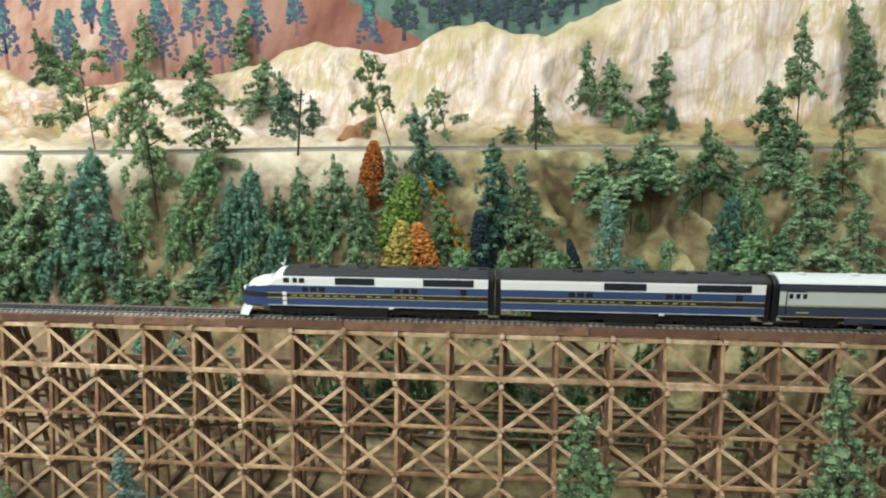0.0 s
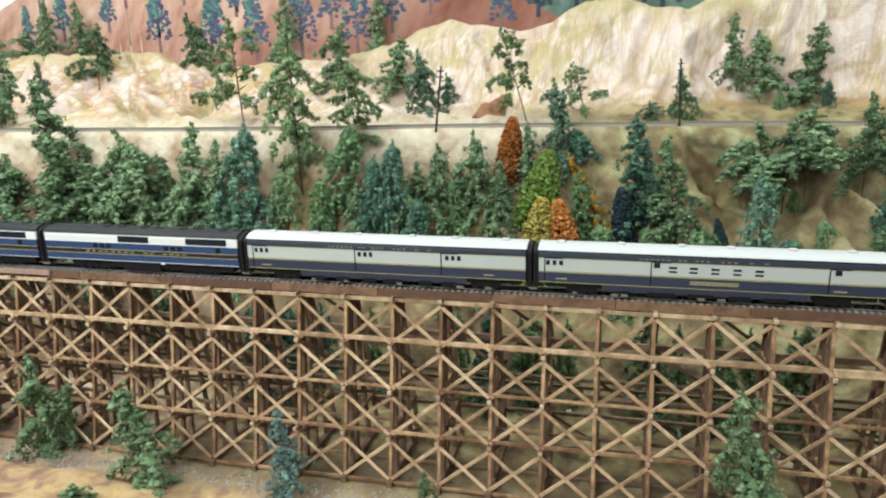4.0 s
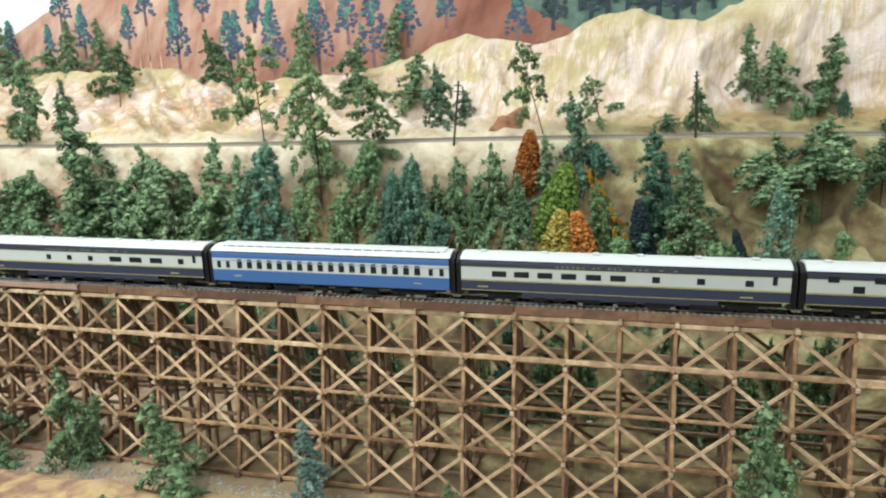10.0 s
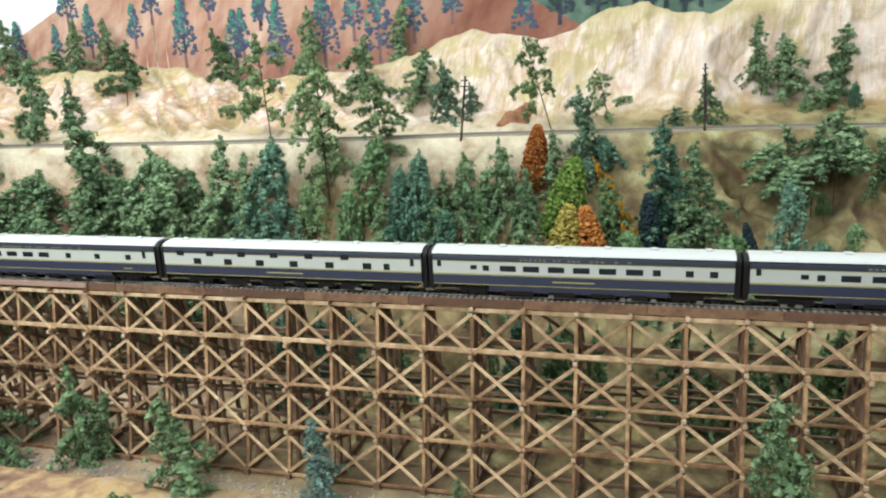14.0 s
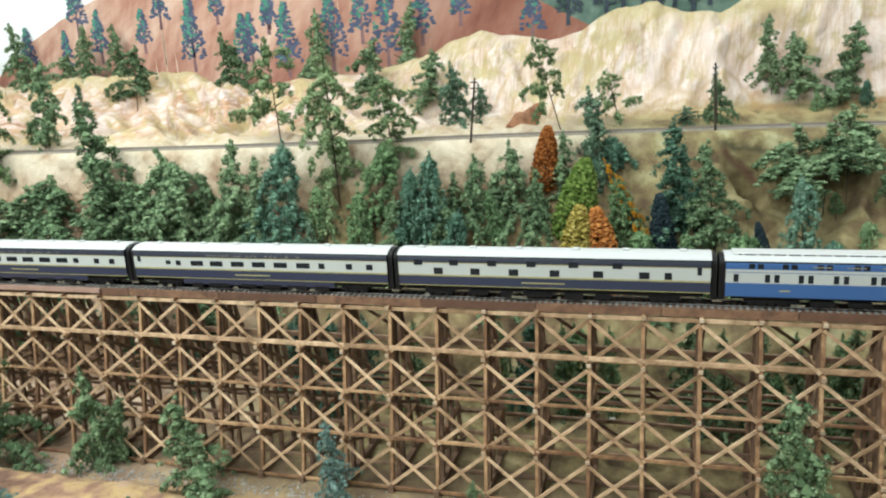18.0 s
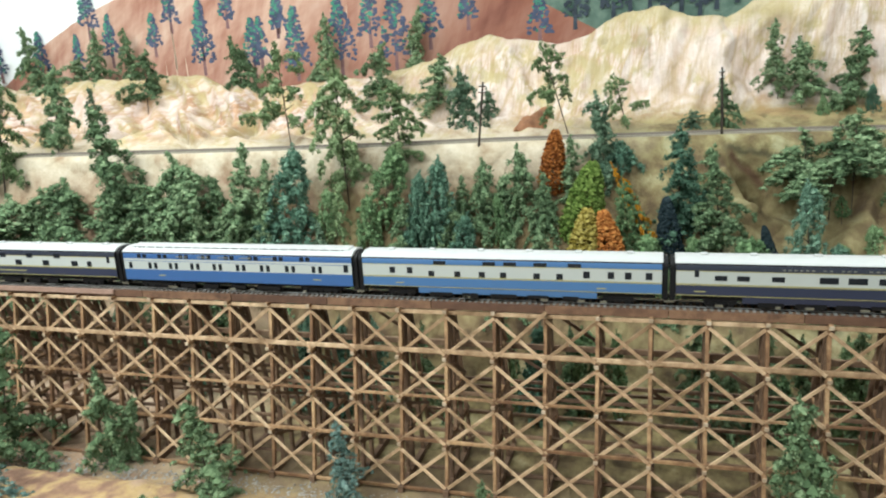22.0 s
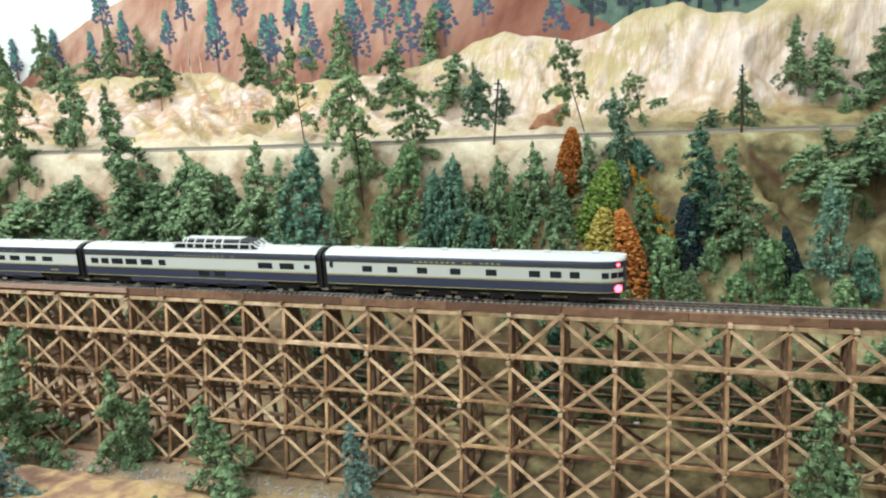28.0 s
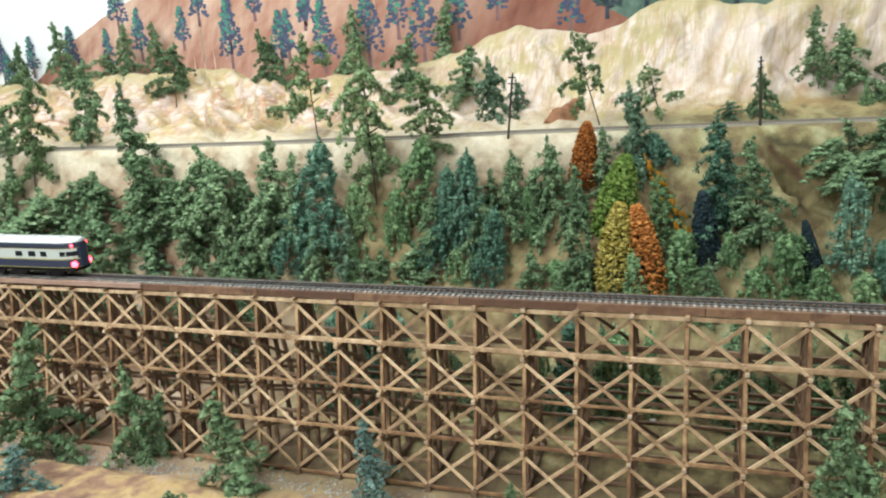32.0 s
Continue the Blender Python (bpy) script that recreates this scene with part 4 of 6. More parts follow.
# ---- trees ----
def crown_data(style, seed, tall):
    """Crown of unit height and radius: drooping boughs of soft foam lumps with loose flock; tall is height over radius."""
    rng = random.Random(seed)
    verts, faces = [], []
    def bead(c, r, flat):
        k = len(verts)
        for v in ((1, 0, 0), (-1, 0, 0), (0, 1, 0), (0, -1, 0), (0, 0, 1), (0, 0, -1)):
            s = r * rng.uniform(0.75, 1.3)
            verts.append((c[0] + v[0] * s + rng.uniform(-0.2, 0.2) * r, c[1] + v[1] * s + rng.uniform(-0.2, 0.2) * r, c[2] + v[2] * s * flat))
        faces.extend(tuple(k + i for i in f) for f in ((0, 2, 4), (2, 1, 4), (1, 3, 4), (3, 0, 4), (2, 0, 5), (1, 2, 5), (3, 1, 5), (0, 3, 5)))

    if style == "cone":
        for i in range(2100):
            u = rng.random() ** 0.85
            a = rng.uniform(0, 2 * math.pi)
            r = 0.93 * min(1.0, (1.02 - u) ** 0.5) * min(1.0, 0.7 + u * 1.3) * rng.uniform(0.76, 1.08) * (1 + 0.07 * math.sin(9 * a + 20 * u))
            bead((r * math.cos(a), r * math.sin(a), u * 0.97), rng.uniform(0.06, 0.11), 1.0 / tall)
        return verts, faces

    # from here in units of the radius: z runs from 0 to tall
    flock = 0.022 if style == "near" else 0.032
    core = ((1, 0, 0), (-1, 0, 0), (0, 1, 0), (0, -1, 0), (0, 0, 1), (0, 0, -1))

    def clump(c, r, fuzz=22, long=1.0):
        k = len(verts)
        for v in core:
            s = r * rng.uniform(0.5, 0.95)
            verts.append((c[0] + v[0] * s, c[1] + v[1] * s, c[2] + v[2] * s * long))
        faces.extend(tuple(k + i for i in f) for f in ((0, 2, 4), (2, 1, 4), (1, 3, 4), (3, 0, 4), (2, 0, 5), (1, 2, 5), (3, 1, 5), (0, 3, 5)))
        for _ in range(fuzz):
            d = Vector((rng.gauss(0, 1), rng.gauss(0, 1), rng.gauss(0.1, 1))).normalized()
            n = (d + Vector((rng.gauss(0, 0.25), rng.gauss(0, 0.25), rng.gauss(0, 0.25)))).normalized()
            u = n.orthogonal().normalized()
            w = n.cross(u)
            at = d * r * rng.uniform(0.72, 1.3)
            k = len(verts)
            turn, size = rng.uniform(0, 6.28), flock * rng.uniform(0.6, 1.3)
            for j in range(3):
                q = turn + 2.1 * j
                e = at + (u * math.cos(q) + w * math.sin(q)) * size * rng.uniform(0.7, 1.4)
                verts.append((c[0] + e.x, c[1] + e.y, c[2] + e.z * long - 0.02))
            faces.append((k, k + 1, k + 2))

    def bough(z, a, out, rise, droop, thick, near=0.08, hang=0.6, bend=0.0):
        steps = max(2, int(out * (1 - near) / (thick * 0.62)))
        for q in range(steps):
            f = near + (1 - near) * (q + rng.uniform(0.3, 0.7)) / steps
            b = a + bend * f
            r = thick * (1.1 - 0.5 * f) * rng.uniform(0.75, 1.2)
            c = (out * f * math.cos(b) + rng.uniform(-0.04, 0.04), out * f * math.sin(b) + rng.uniform(-0.04, 0.04), z + rise * f * out - droop * f * f * out)
            clump(c, r, 34, 0.85)
            if rng.random() < hang:
                clump((c[0] + rng.uniform(-0.1, 0.1), c[1] + rng.uniform(-0.1, 0.1), c[2] - thick * rng.uniform(0.8, 1.7)), r * 0.75, 26, 1.3)
            if rng.random() < 0.5:
                side = rng.choice((-1, 1)) * rng.uniform(0.1, 0.22)
                clump((c[0] - side * math.sin(b), c[1] + side * math.cos(b), c[2] - rng.uniform(0.0, 0.1)), r * 0.7, 24, 0.8)

    side, sway = rng.uniform(0, 6.28), rng.uniform(0.05, 0.35)
    if style in ("full", "near"):
        count = int((9 if style == "full" else 10.5) * tall)
        for i in range(count):
            u = (i + rng.uniform(0.0, 1.0)) / count
            if rng.random() < 0.1:
                continue
            a = i * 2.4 + rng.uniform(-0.6, 0.6)
            out = (0.98 * (1.0 - u) ** (0.75 if style == "full" else 0.82) + 0.06) * rng.uniform(0.5, 1.2) * (1 + sway * math.cos(a - side))
            bough(u * tall * 0.96, a, out, rng.uniform(0.05, 0.35), rng.uniform(0.35, 0.95), rng.uniform(0.1, 0.15), bend=rng.uniform(-0.5, 0.5))
        tip = 9
    elif style == "drape":
        for i in range(int(5.2 * tall)):
            u = rng.uniform(0.12, 1.0)
            a = i * 2.4 + rng.uniform(-0.7, 0.7)
            out = (0.55 + 0.55 * math.sin(math.pi * min(1.0, 0.25 + u * 0.75))) * rng.uniform(0.6, 1.15) * (1 + sway * math.cos(a - side)) * (1 - 0.45 * u ** 3)
            bough(u * tall * 0.93, a, out, rng.uniform(0.25, 0.55), rng.uniform(0.7, 1.35), rng.uniform(0.1, 0.15), 0.15, 0.85, rng.uniform(-0.6, 0.6))
        tip = 4
    elif style == "open":
        for i in range(int(6.5 * tall)):
            u = (i + rng.uniform(0.0, 1.0)) / int(6.5 * tall)
            a = i * 2.4 + rng.uniform(-0.8, 0.8)
            out = (1.08 - 0.7 * u) * rng.uniform(0.55, 1.2)
            bough(u * tall * 0.94, a, out, rng.uniform(0.1, 0.4), rng.uniform(0.2, 0.8), rng.uniform(0.1, 0.15), 0.36, 0.6, rng.uniform(-0.5, 0.5))
        tip = 7
    elif style == "tall":
        for i in range(int(7 * tall)):
            u = (i + rng.uniform(0.0, 1.0)) / int(7 * tall)
            a = i * 2.4 + rng.uniform(-0.6, 0.6)
            out = (0.5 + 0.5 * math.sin(math.pi * (0.1 + 0.85 * u))) * rng.uniform(0.5, 1.15)
            bough(u * tall * 0.95, a, out, rng.uniform(0.1, 0.35), rng.uniform(0.3, 0.8), rng.uniform(0.1, 0.14), 0.12, 0.6, rng.uniform(-0.4, 0.4))
        tip = 7
    else:                                       # round: a full column of foam with hanging curtains
        for i in range(int(56 * tall)):
            u = rng.random()
            a = rng.uniform(0, 2 * math.pi)
            r = (0.1 + 0.9 * (1.0 - u) ** 0.62 * min(1.0, 0.5 + 2.4 * u)) * rng.uniform(0.3, 1.06) * (1 + sway * math.cos(a - side + 3 * u))
            c = (r * math.cos(a), r * math.sin(a), u * tall * 0.93)
            k = rng.uniform(0.1, 0.17)
            clump(c, k, 36, 1.05)
            if rng.random() < 0.6:
                clump((c[0] * 1.06, c[1] * 1.06, c[2] - k * 1.3), k * 0.75, 26, 1.5)
        tip = 8
    for w in range(tip):
        clump((rng.gauss(0, 0.03), rng.gauss(0, 0.03), tall - 0.09 * w), 0.045 + 0.012 * w, 16, 1.3)
    return [(x, y, z / tall) for x, y, z in verts], faces


STYLE = {"pine": "full", "sparse": "open", "teal": "round", "grey": "full", "light": "round", "front": "near", "orange": "cone", "yellow": "cone", "lime": "cone", "gold": "open", "black": "cone", "tall": "tall", "drape": "drape", "blue": "near", "deep": "full"}
CROWN_DATA = {}
CROWNS = {}
TRUNK = []
for k in range(3):
    rng_t = random.Random(50 + k)
    bm_t = bmesh.new()
    pts = [(rng_t.uniform(-0.4, 0.4) * (i > 0), rng_t.uniform(-0.4, 0.4) * (i > 0), -0.1 + i * 0.212) for i in range(6)]
    for i in range(5):
        add_cyl(bm_t, pts[i], pts[i + 1], 1.0 - 0.17 * i, 0.83 - 0.17 * i, 7)
    for i in range(9):
        a, u = rng_t.uniform(0, 6.28), 0.4 + 0.06 * i
        add_cyl(bm_t, (0, 0, u), (24 * (1.05 - u) * math.cos(a), 24 * (1.05 - u) * math.sin(a), u + 0.05), 0.4, 0.18, 5, 0.02)
    TRUNK.append(mesh_of("trunk", bm_t, BARK))
WORDS = {"pine": "dark green model pine tree with clumped foam foliage", "sparse": "thin open-branched olive green model tree", "teal": "blue-green bushy model tree of foam clumps",
         "grey": "small grey-green model conifer", "front": "sage green model conifer with ragged foam branches", "light": "light green bushy model tree", "orange": "rust orange conical model tree in autumn colour", "yellow": "straw yellow conical model tree",
         "lime": "lime green conical model tree", "gold": "sparse golden autumn model tree", "deep": "dense dark blue-green model conifer", "blue": "blue-green bushy model conifer of fine foam", "tall": "tall ragged green model conifer", "drape": "broad green model tree with arching drooping boughs", "black": "narrow blue-black model cypress"}
made_trees = [0]


def tree(kind, x, y, h, w, frac, lean):
    """One model tree: foot on the ground at x, y; height, crown radius, crown share of the height, lean in degrees."""
    made_trees[0] += 1
    rng = random.Random(made_trees[0])
    style = STYLE[kind]
    k = rng.randrange({"full": 6, "near": 6, "open": 4, "round": 5, "cone": 3, "tall": 2, "drape": 4}[style])
    tall = min((1.8, 2.8, 4.4), key=lambda v: abs(math.log(v * w / (h * frac))))
    if (kind, k, tall) not in CROWNS:
        if (style, k, tall) not in CROWN_DATA:
            CROWN_DATA[style, k, tall] = crown_data(style, 11 + 7 * k + len(style), tall)
        me = bpy.data.meshes.new("crown")
        v, f = CROWN_DATA[style, k, tall]
        me.from_pydata(v, [], f)
        me.materials.append(LEAF[kind])
        CROWNS[kind, k, tall] = me
    ob = base_empty("tree", pose(x, y, ground(x, y) - 0.002, 0, lean, rng.uniform(-8, 8)), WORDS[kind] + (" on the cliff" if y > 0.5 else " on the slope" if y > 0.17 else " by the trestle"), "tree", "trees of the layout")
    part("trunk", TRUNK[made_trees[0] % 3], None, ob, m=Matrix.Diagonal((0.0006 + h * 0.0035, 0.0006 + h * 0.0035, h * 0.92, 1)))
    spin = Matrix.Rotation(rng.uniform(0, 6.28), 4, "Z")
    part("crown", CROWNS[kind, k, tall], None, ob, m=Matrix.Translation((0, 0, h * (1 - frac))) @ Matrix.Diagonal((w, w, h * frac, 1)) @ spin)


tree("pine", -1.040, 0.294, 0.088, 0.028, 0.90, 7)
tree("pine", -1.405, 0.690, 0.100, 0.043, 0.95, 6)
tree("pine", -1.277, 0.700, 0.161, 0.051, 0.95, -5)
tree("tall", -0.978, 0.280, 0.214, 0.056, 0.86, 9)
tree("pine", -0.911, 0.346, 0.153, 0.059, 0.85, 8)
tree("grey", -0.961, 0.524, 0.097, 0.029, 0.80, -12)
tree("pine", -1.185, 0.700, 0.088, 0.068, 0.95, 24)
tree("pine", -1.104, 0.700, 0.132, 0.049, 0.95, 3)
tree("pine", -1.016, 0.720, 0.163, 0.054, 0.95, -7)
tree("pine", -0.917, 0.614, 0.110, 0.062, 0.85, 7)
tree("pine", -0.733, 0.690, 0.109, 0.059, 0.95, -10)
tree("sparse", -0.475, 0.383, 0.170, 0.070, 0.78, -4)
tree("pine", -0.555, 0.720, 0.186, 0.055, 0.95, 1)
tree("tall", -0.354, 0.322, 0.222, 0.061, 0.90, -2)
tree("pine", -0.410, 0.610, 0.114, 0.069, 0.97, 11)
tree("pine", -0.384, 0.720, 0.174, 0.057, 0.95, 12)
tree("tall", -0.273, 0.352, 0.143, 0.049, 0.88, -3)
tree("pine", -0.287, 0.600, 0.093, 0.070, 0.97, 8)
tree("grey", -0.208, 0.508, 0.106, 0.054, 0.95, -7)
tree("grey", -0.179, 0.560, 0.061, 0.032, 0.95, -5)
tree("sparse", -0.032, 0.470, 0.153, 0.054, 0.66, -16)
tree("sparse", 0.058, 0.494, 0.091, 0.042, 0.75, -14)
tree("grey", 0.032, 0.387, 0.130, 0.061, 0.96, -6)
tree("teal", 0.055, 0.393, 0.055, 0.037, 0.95, -9)
tree("pine", 0.203, 0.507, 0.077, 0.035, 0.95, -4)
tree("grey", 0.158, 0.500, 0.030, 0.035, 0.95, -11)
tree("pine", 0.292, 0.610, 0.137, 0.042, 0.75, -5)
tree("pine", 0.325, 0.590, 0.118, 0.064, 0.76, -4)
tree("pine", 0.398, 0.600, 0.127, 0.064, 0.88, 5)
tree("teal", 0.418, 0.560, 0.050, 0.013, 0.95, -1)
tree("light", 0.349, 0.550, 0.037, 0.012, 0.95, -4)
tree("pine", 0.597, 0.511, 0.196, 0.038, 0.60, -2)
tree("pine", 0.557, 0.425, 0.148, 0.073, 0.95, -14)
tree("pine", 0.746, 0.620, 0.164, 0.048, 0.95, -16)
tree("pine", 0.722, 0.600, 0.155, 0.036, 0.95, -6)
tree("sparse", 0.633, 0.407, 0.120, 0.037, 0.95, -6)
tree("drape", 0.305, 0.380, 0.110, 0.081, 0.78, -5)
tree("drape", 0.361, 0.382, 0.130, 0.085, 0.75, -1)
tree("drape", 0.335, 0.385, 0.095, 0.073, 0.70, 1)
tree("pine", 0.436, 0.396, 0.131, 0.053, 0.75, 0)
tree("teal", 0.452, 0.321, 0.111, 0.028, 0.95, 3)
tree("light", 0.498, 0.322, 0.121, 0.026, 0.95, -7)
tree("pine", 0.572, 0.341, 0.143, 0.055, 0.95, -11)
tree("light", 0.488, 0.307, 0.070, 0.055, 0.95, -6)
tree("pine", 0.583, 0.299, 0.072, 0.072, 0.95, -7)
tree("pine", 0.630, 0.314, 0.121, 0.044, 0.95, -8)
tree("light", 0.379, 0.316, 0.046, 0.014, 0.95, -10)
tree("light", 0.341, 0.311, 0.031, 0.020, 0.95, -4)
tree("pine", 0.535, 0.309, 0.076, 0.047, 0.95, -11)
tree("black", 0.260, 0.288, 0.093, 0.014, 0.98, -13)
tree("teal", 0.299, 0.294, 0.143, 0.029, 0.88, -4)
tree("teal", 0.334, 0.288, 0.068, 0.029, 0.95, -5)
tree("light", 0.216, 0.274, 0.093, 0.042, 0.95, 6)
tree("light", 0.183, 0.269, 0.051, 0.031, 0.95, 1)
tree("pine", 0.194, 0.302, 0.168, 0.057, 0.82, -7)
tree("deep", 0.136, 0.336, 0.150, 0.059, 0.97, -1)
tree("deep", 0.151, 0.338, 0.112, 0.040, 0.97, -2)
tree("light", 0.155, 0.290, 0.064, 0.021, 0.95, -1)
tree("black", 0.127, 0.293, 0.109, 0.022, 0.98, -5)
tree("light", 0.098, 0.271, 0.093, 0.038, 0.95, -1)
tree("light", 0.081, 0.309, 0.110, 0.028, 0.95, -12)
tree("gold", 0.115, 0.300, 0.158, 0.018, 0.97, -27)
tree("orange", -0.046, 0.366, 0.098, 0.025, 0.98, 5)
tree("lime", -0.000, 0.312, 0.122, 0.035, 0.98, 10)
tree("yellow", 0.008, 0.266, 0.131, 0.031, 0.98, 4)
tree("orange", 0.056, 0.268, 0.129, 0.030, 0.98, -9)
tree("teal", 0.008, 0.263, 0.066, 0.018, 0.95, -0)
tree("pine", -0.018, 0.362, 0.096, 0.038, 0.95, 1)
tree("pine", -0.086, 0.326, 0.122, 0.053, 0.95, -2)
tree("pine", -0.140, 0.318, 0.108, 0.051, 0.95, 1)
tree("light", -0.100, 0.295, 0.094, 0.017, 0.90, -10)
tree("pine", -0.052, 0.321, 0.091, 0.035, 0.95, -0)
tree("pine", -0.050, 0.271, 0.090, 0.044, 0.95, -0)
tree("light", -0.068, 0.263, 0.052, 0.034, 0.95, -3)
tree("teal", -0.171, 0.262, 0.128, 0.030, 0.95, 10)
tree("teal", -0.196, 0.287, 0.152, 0.035, 0.95, 0)
tree("teal", -0.228, 0.285, 0.130, 0.025, 0.95, 2)
tree("pine", -0.171, 0.316, 0.084, 0.032, 0.92, 1)
tree("light", -0.296, 0.299, 0.134, 0.039, 0.85, 13)
tree("light", -0.310, 0.278, 0.096, 0.026, 0.95, 3)
tree("pine", -0.278, 0.253, 0.071, 0.062, 0.95, 3)
tree("teal", -0.247, 0.270, 0.075, 0.028, 0.95, 10)
tree("sparse", -0.363, 0.274, 0.092, 0.033, 0.90, 12)
tree("light", -0.372, 0.253, 0.076, 0.018, 0.95, 4)
tree("pine", -0.327, 0.256, 0.057, 0.032, 0.95, 5)
tree("sparse", -0.405, 0.251, 0.051, 0.031, 0.95, -8)
tree("teal", -0.417, 0.264, 0.190, 0.046, 0.92, 2)
tree("teal", -0.481, 0.251, 0.102, 0.042, 0.82, 10)
tree("teal", -0.454, 0.246, 0.058, 0.020, 0.95, 6)
tree("pine", -0.506, 0.266, 0.172, 0.065, 0.92, 3)
tree("pine", -0.478, 0.272, 0.140, 0.054, 0.92, 6)
tree("pine", -0.548, 0.251, 0.084, 0.069, 0.95, 7)
tree("pine", -0.722, 0.262, 0.227, 0.089, 0.97, -8)
tree("drape", -0.710, 0.261, 0.119, 0.091, 0.95, -4)
tree("drape", -0.604, 0.267, 0.151, 0.089, 0.97, -7)
tree("pine", -0.625, 0.263, 0.118, 0.048, 0.95, -1)
tree("pine", -0.591, 0.246, 0.138, 0.066, 0.95, 7)
tree("pine", -0.831, 0.252, 0.126, 0.088, 0.95, 6)
tree("pine", -0.867, 0.255, 0.104, 0.039, 0.95, -5)
tree("drape", -0.954, 0.247, 0.112, 0.117, 0.97, 14)
tree("pine", -0.909, 0.249, 0.095, 0.075, 0.95, 12)
tree("pine", -1.023, 0.258, 0.112, 0.061, 0.95, 10)
tree("pine", -0.756, 0.255, 0.084, 0.072, 0.95, 7)
tree("pine", -0.787, 0.235, 0.078, 0.065, 0.95, 11)
tree("grey", -0.720, 0.236, 0.072, 0.061, 0.95, 10)
tree("pine", -0.642, 0.249, 0.056, 0.042, 0.95, 4)
tree("pine", -0.690, 0.266, 0.080, 0.057, 0.95, 3)
tree("pine", -0.345, 0.252, 0.055, 0.052, 0.95, 0)
tree("light", -0.208, 0.266, 0.050, 0.025, 0.90, -7)
tree("pine", -0.182, 0.287, 0.099, 0.043, 0.95, 0)
tree("pine", -0.109, 0.320, 0.081, 0.038, 0.95, -1)
tree("front", -0.671, -0.075, 0.181, 0.089, 0.92, 8)
tree("front", -0.529, -0.056, 0.133, 0.058, 0.97, -1)
tree("front", -0.523, -0.050, 0.101, 0.029, 0.90, 19)
tree("front", -0.364, -0.093, 0.123, 0.073, 0.97, -9)
tree("blue", -0.211, -0.075, 0.102, 0.037, 0.96, -2)
tree("front", -0.058, -0.080, 0.055, 0.024, 0.95, 2)
tree("front", 0.253, -0.060, 0.157, 0.075, 0.97, -7)
tree("front", 0.488, -0.060, 0.206, 0.076, 0.97, -9)
tree("blue", -0.596, -0.170, 0.054, 0.051, 0.98, 6)
tree("front", -0.395, -0.170, 0.030, 0.032, 0.95, 10)
tree("pine", -0.950, 0.215, 0.185, 0.074, 0.95, 8)
tree("pine", -0.846, 0.215, 0.178, 0.063, 0.95, 8)
tree("pine", -0.648, 0.225, 0.176, 0.060, 0.95, 6)
tree("pine", -0.553, 0.215, 0.167, 0.053, 0.95, 5)
tree("pine", -0.517, 0.250, 0.141, 0.060, 0.95, 7)
tree("grey", -0.383, 0.250, 0.116, 0.038, 0.95, 4)
tree("pine", -0.429, 0.235, 0.136, 0.044, 0.95, 4)
tree("pine", -0.255, 0.275, 0.104, 0.038, 0.95, 3)
tree("light", 0.036, 0.250, 0.097, 0.023, 0.95, -1)
tree("pine", -0.100, 0.240, 0.112, 0.041, 0.95, 1)
tree("pine", -0.025, 0.260, 0.089, 0.041, 0.95, 0)
tree("pine", 0.069, 0.285, 0.052, 0.033, 0.95, -1)
tree("light", 0.262, 0.265, 0.070, 0.029, 0.95, -4)
tree("light", 0.312, 0.260, 0.075, 0.030, 0.95, -5)
tree("pine", 0.132, 0.250, 0.091, 0.038, 0.95, -2)
tree("pine", 0.439, 0.290, 0.082, 0.044, 0.95, -5)
tree("pine", 0.533, 0.260, 0.104, 0.056, 0.95, -6)
tree("pine", 0.599, 0.260, 0.104, 0.056, 0.95, -7)
tree("pine", 0.541, 0.420, 0.072, 0.057, 0.95, -9)
tree("pine", 0.618, 0.400, 0.062, 0.044, 0.95, -9)
tree("pine", 0.494, 0.400, 0.090, 0.042, 0.95, -15)
tree("pine", -1.099, 0.260, 0.108, 0.079, 0.95, 14)
tree("pine", -1.158, 0.290, 0.126, 0.074, 0.95, 15)
tree("teal", -0.359, 0.150, 0.142, 0.023, 0.95, 3)
tree("teal", -0.316, 0.160, 0.132, 0.025, 0.95, 2)
tree("teal", -0.260, 0.140, 0.140, 0.028, 0.95, 2)
tree("pine", -0.191, 0.150, 0.129, 0.026, 0.95, 1)
tree("light", -0.073, 0.160, 0.123, 0.020, 0.95, -1)
tree("pine", 0.010, 0.150, 0.127, 0.027, 0.95, -2)
tree("light", 0.066, 0.160, 0.122, 0.019, 0.95, -2)
tree("teal", 0.164, 0.160, 0.126, 0.020, 0.95, -3)
tree("pine", 0.198, 0.140, 0.132, 0.025, 0.95, -3)
tree("pine", 0.279, 0.150, 0.130, 0.026, 0.95, -4)
tree("light", 0.324, 0.140, 0.136, 0.025, 0.95, -4)
tree("teal", -0.547, 0.160, 0.140, 0.024, 0.95, 5)
tree("pine", -0.648, 0.160, 0.144, 0.032, 0.95, 6)
tree("light", 0.256, 0.120, 0.095, 0.019, 0.95, -5)
tree("pine", 0.222, 0.130, 0.058, 0.023, 0.95, -5)
tree("grey", 0.165, 0.120, 0.066, 0.016, 0.95, -4)
tree("pine", -0.112, 0.310, 0.075, 0.043, 0.95, 2)
tree("light", 0.347, 0.368, 0.030, 0.012, 0.95, -4)
tree("light", 0.382, 0.328, 0.036, 0.019, 0.95, -12)
tree("pine", -0.044, 0.311, 0.077, 0.038, 0.95, -0)
tree("drape", -0.615, 0.276, 0.119, 0.084, 0.97, -5)
tree("pine", -0.701, 0.269, 0.077, 0.068, 0.95, 4)
tree("pine", -0.562, 0.272, 0.104, 0.055, 0.95, 2)
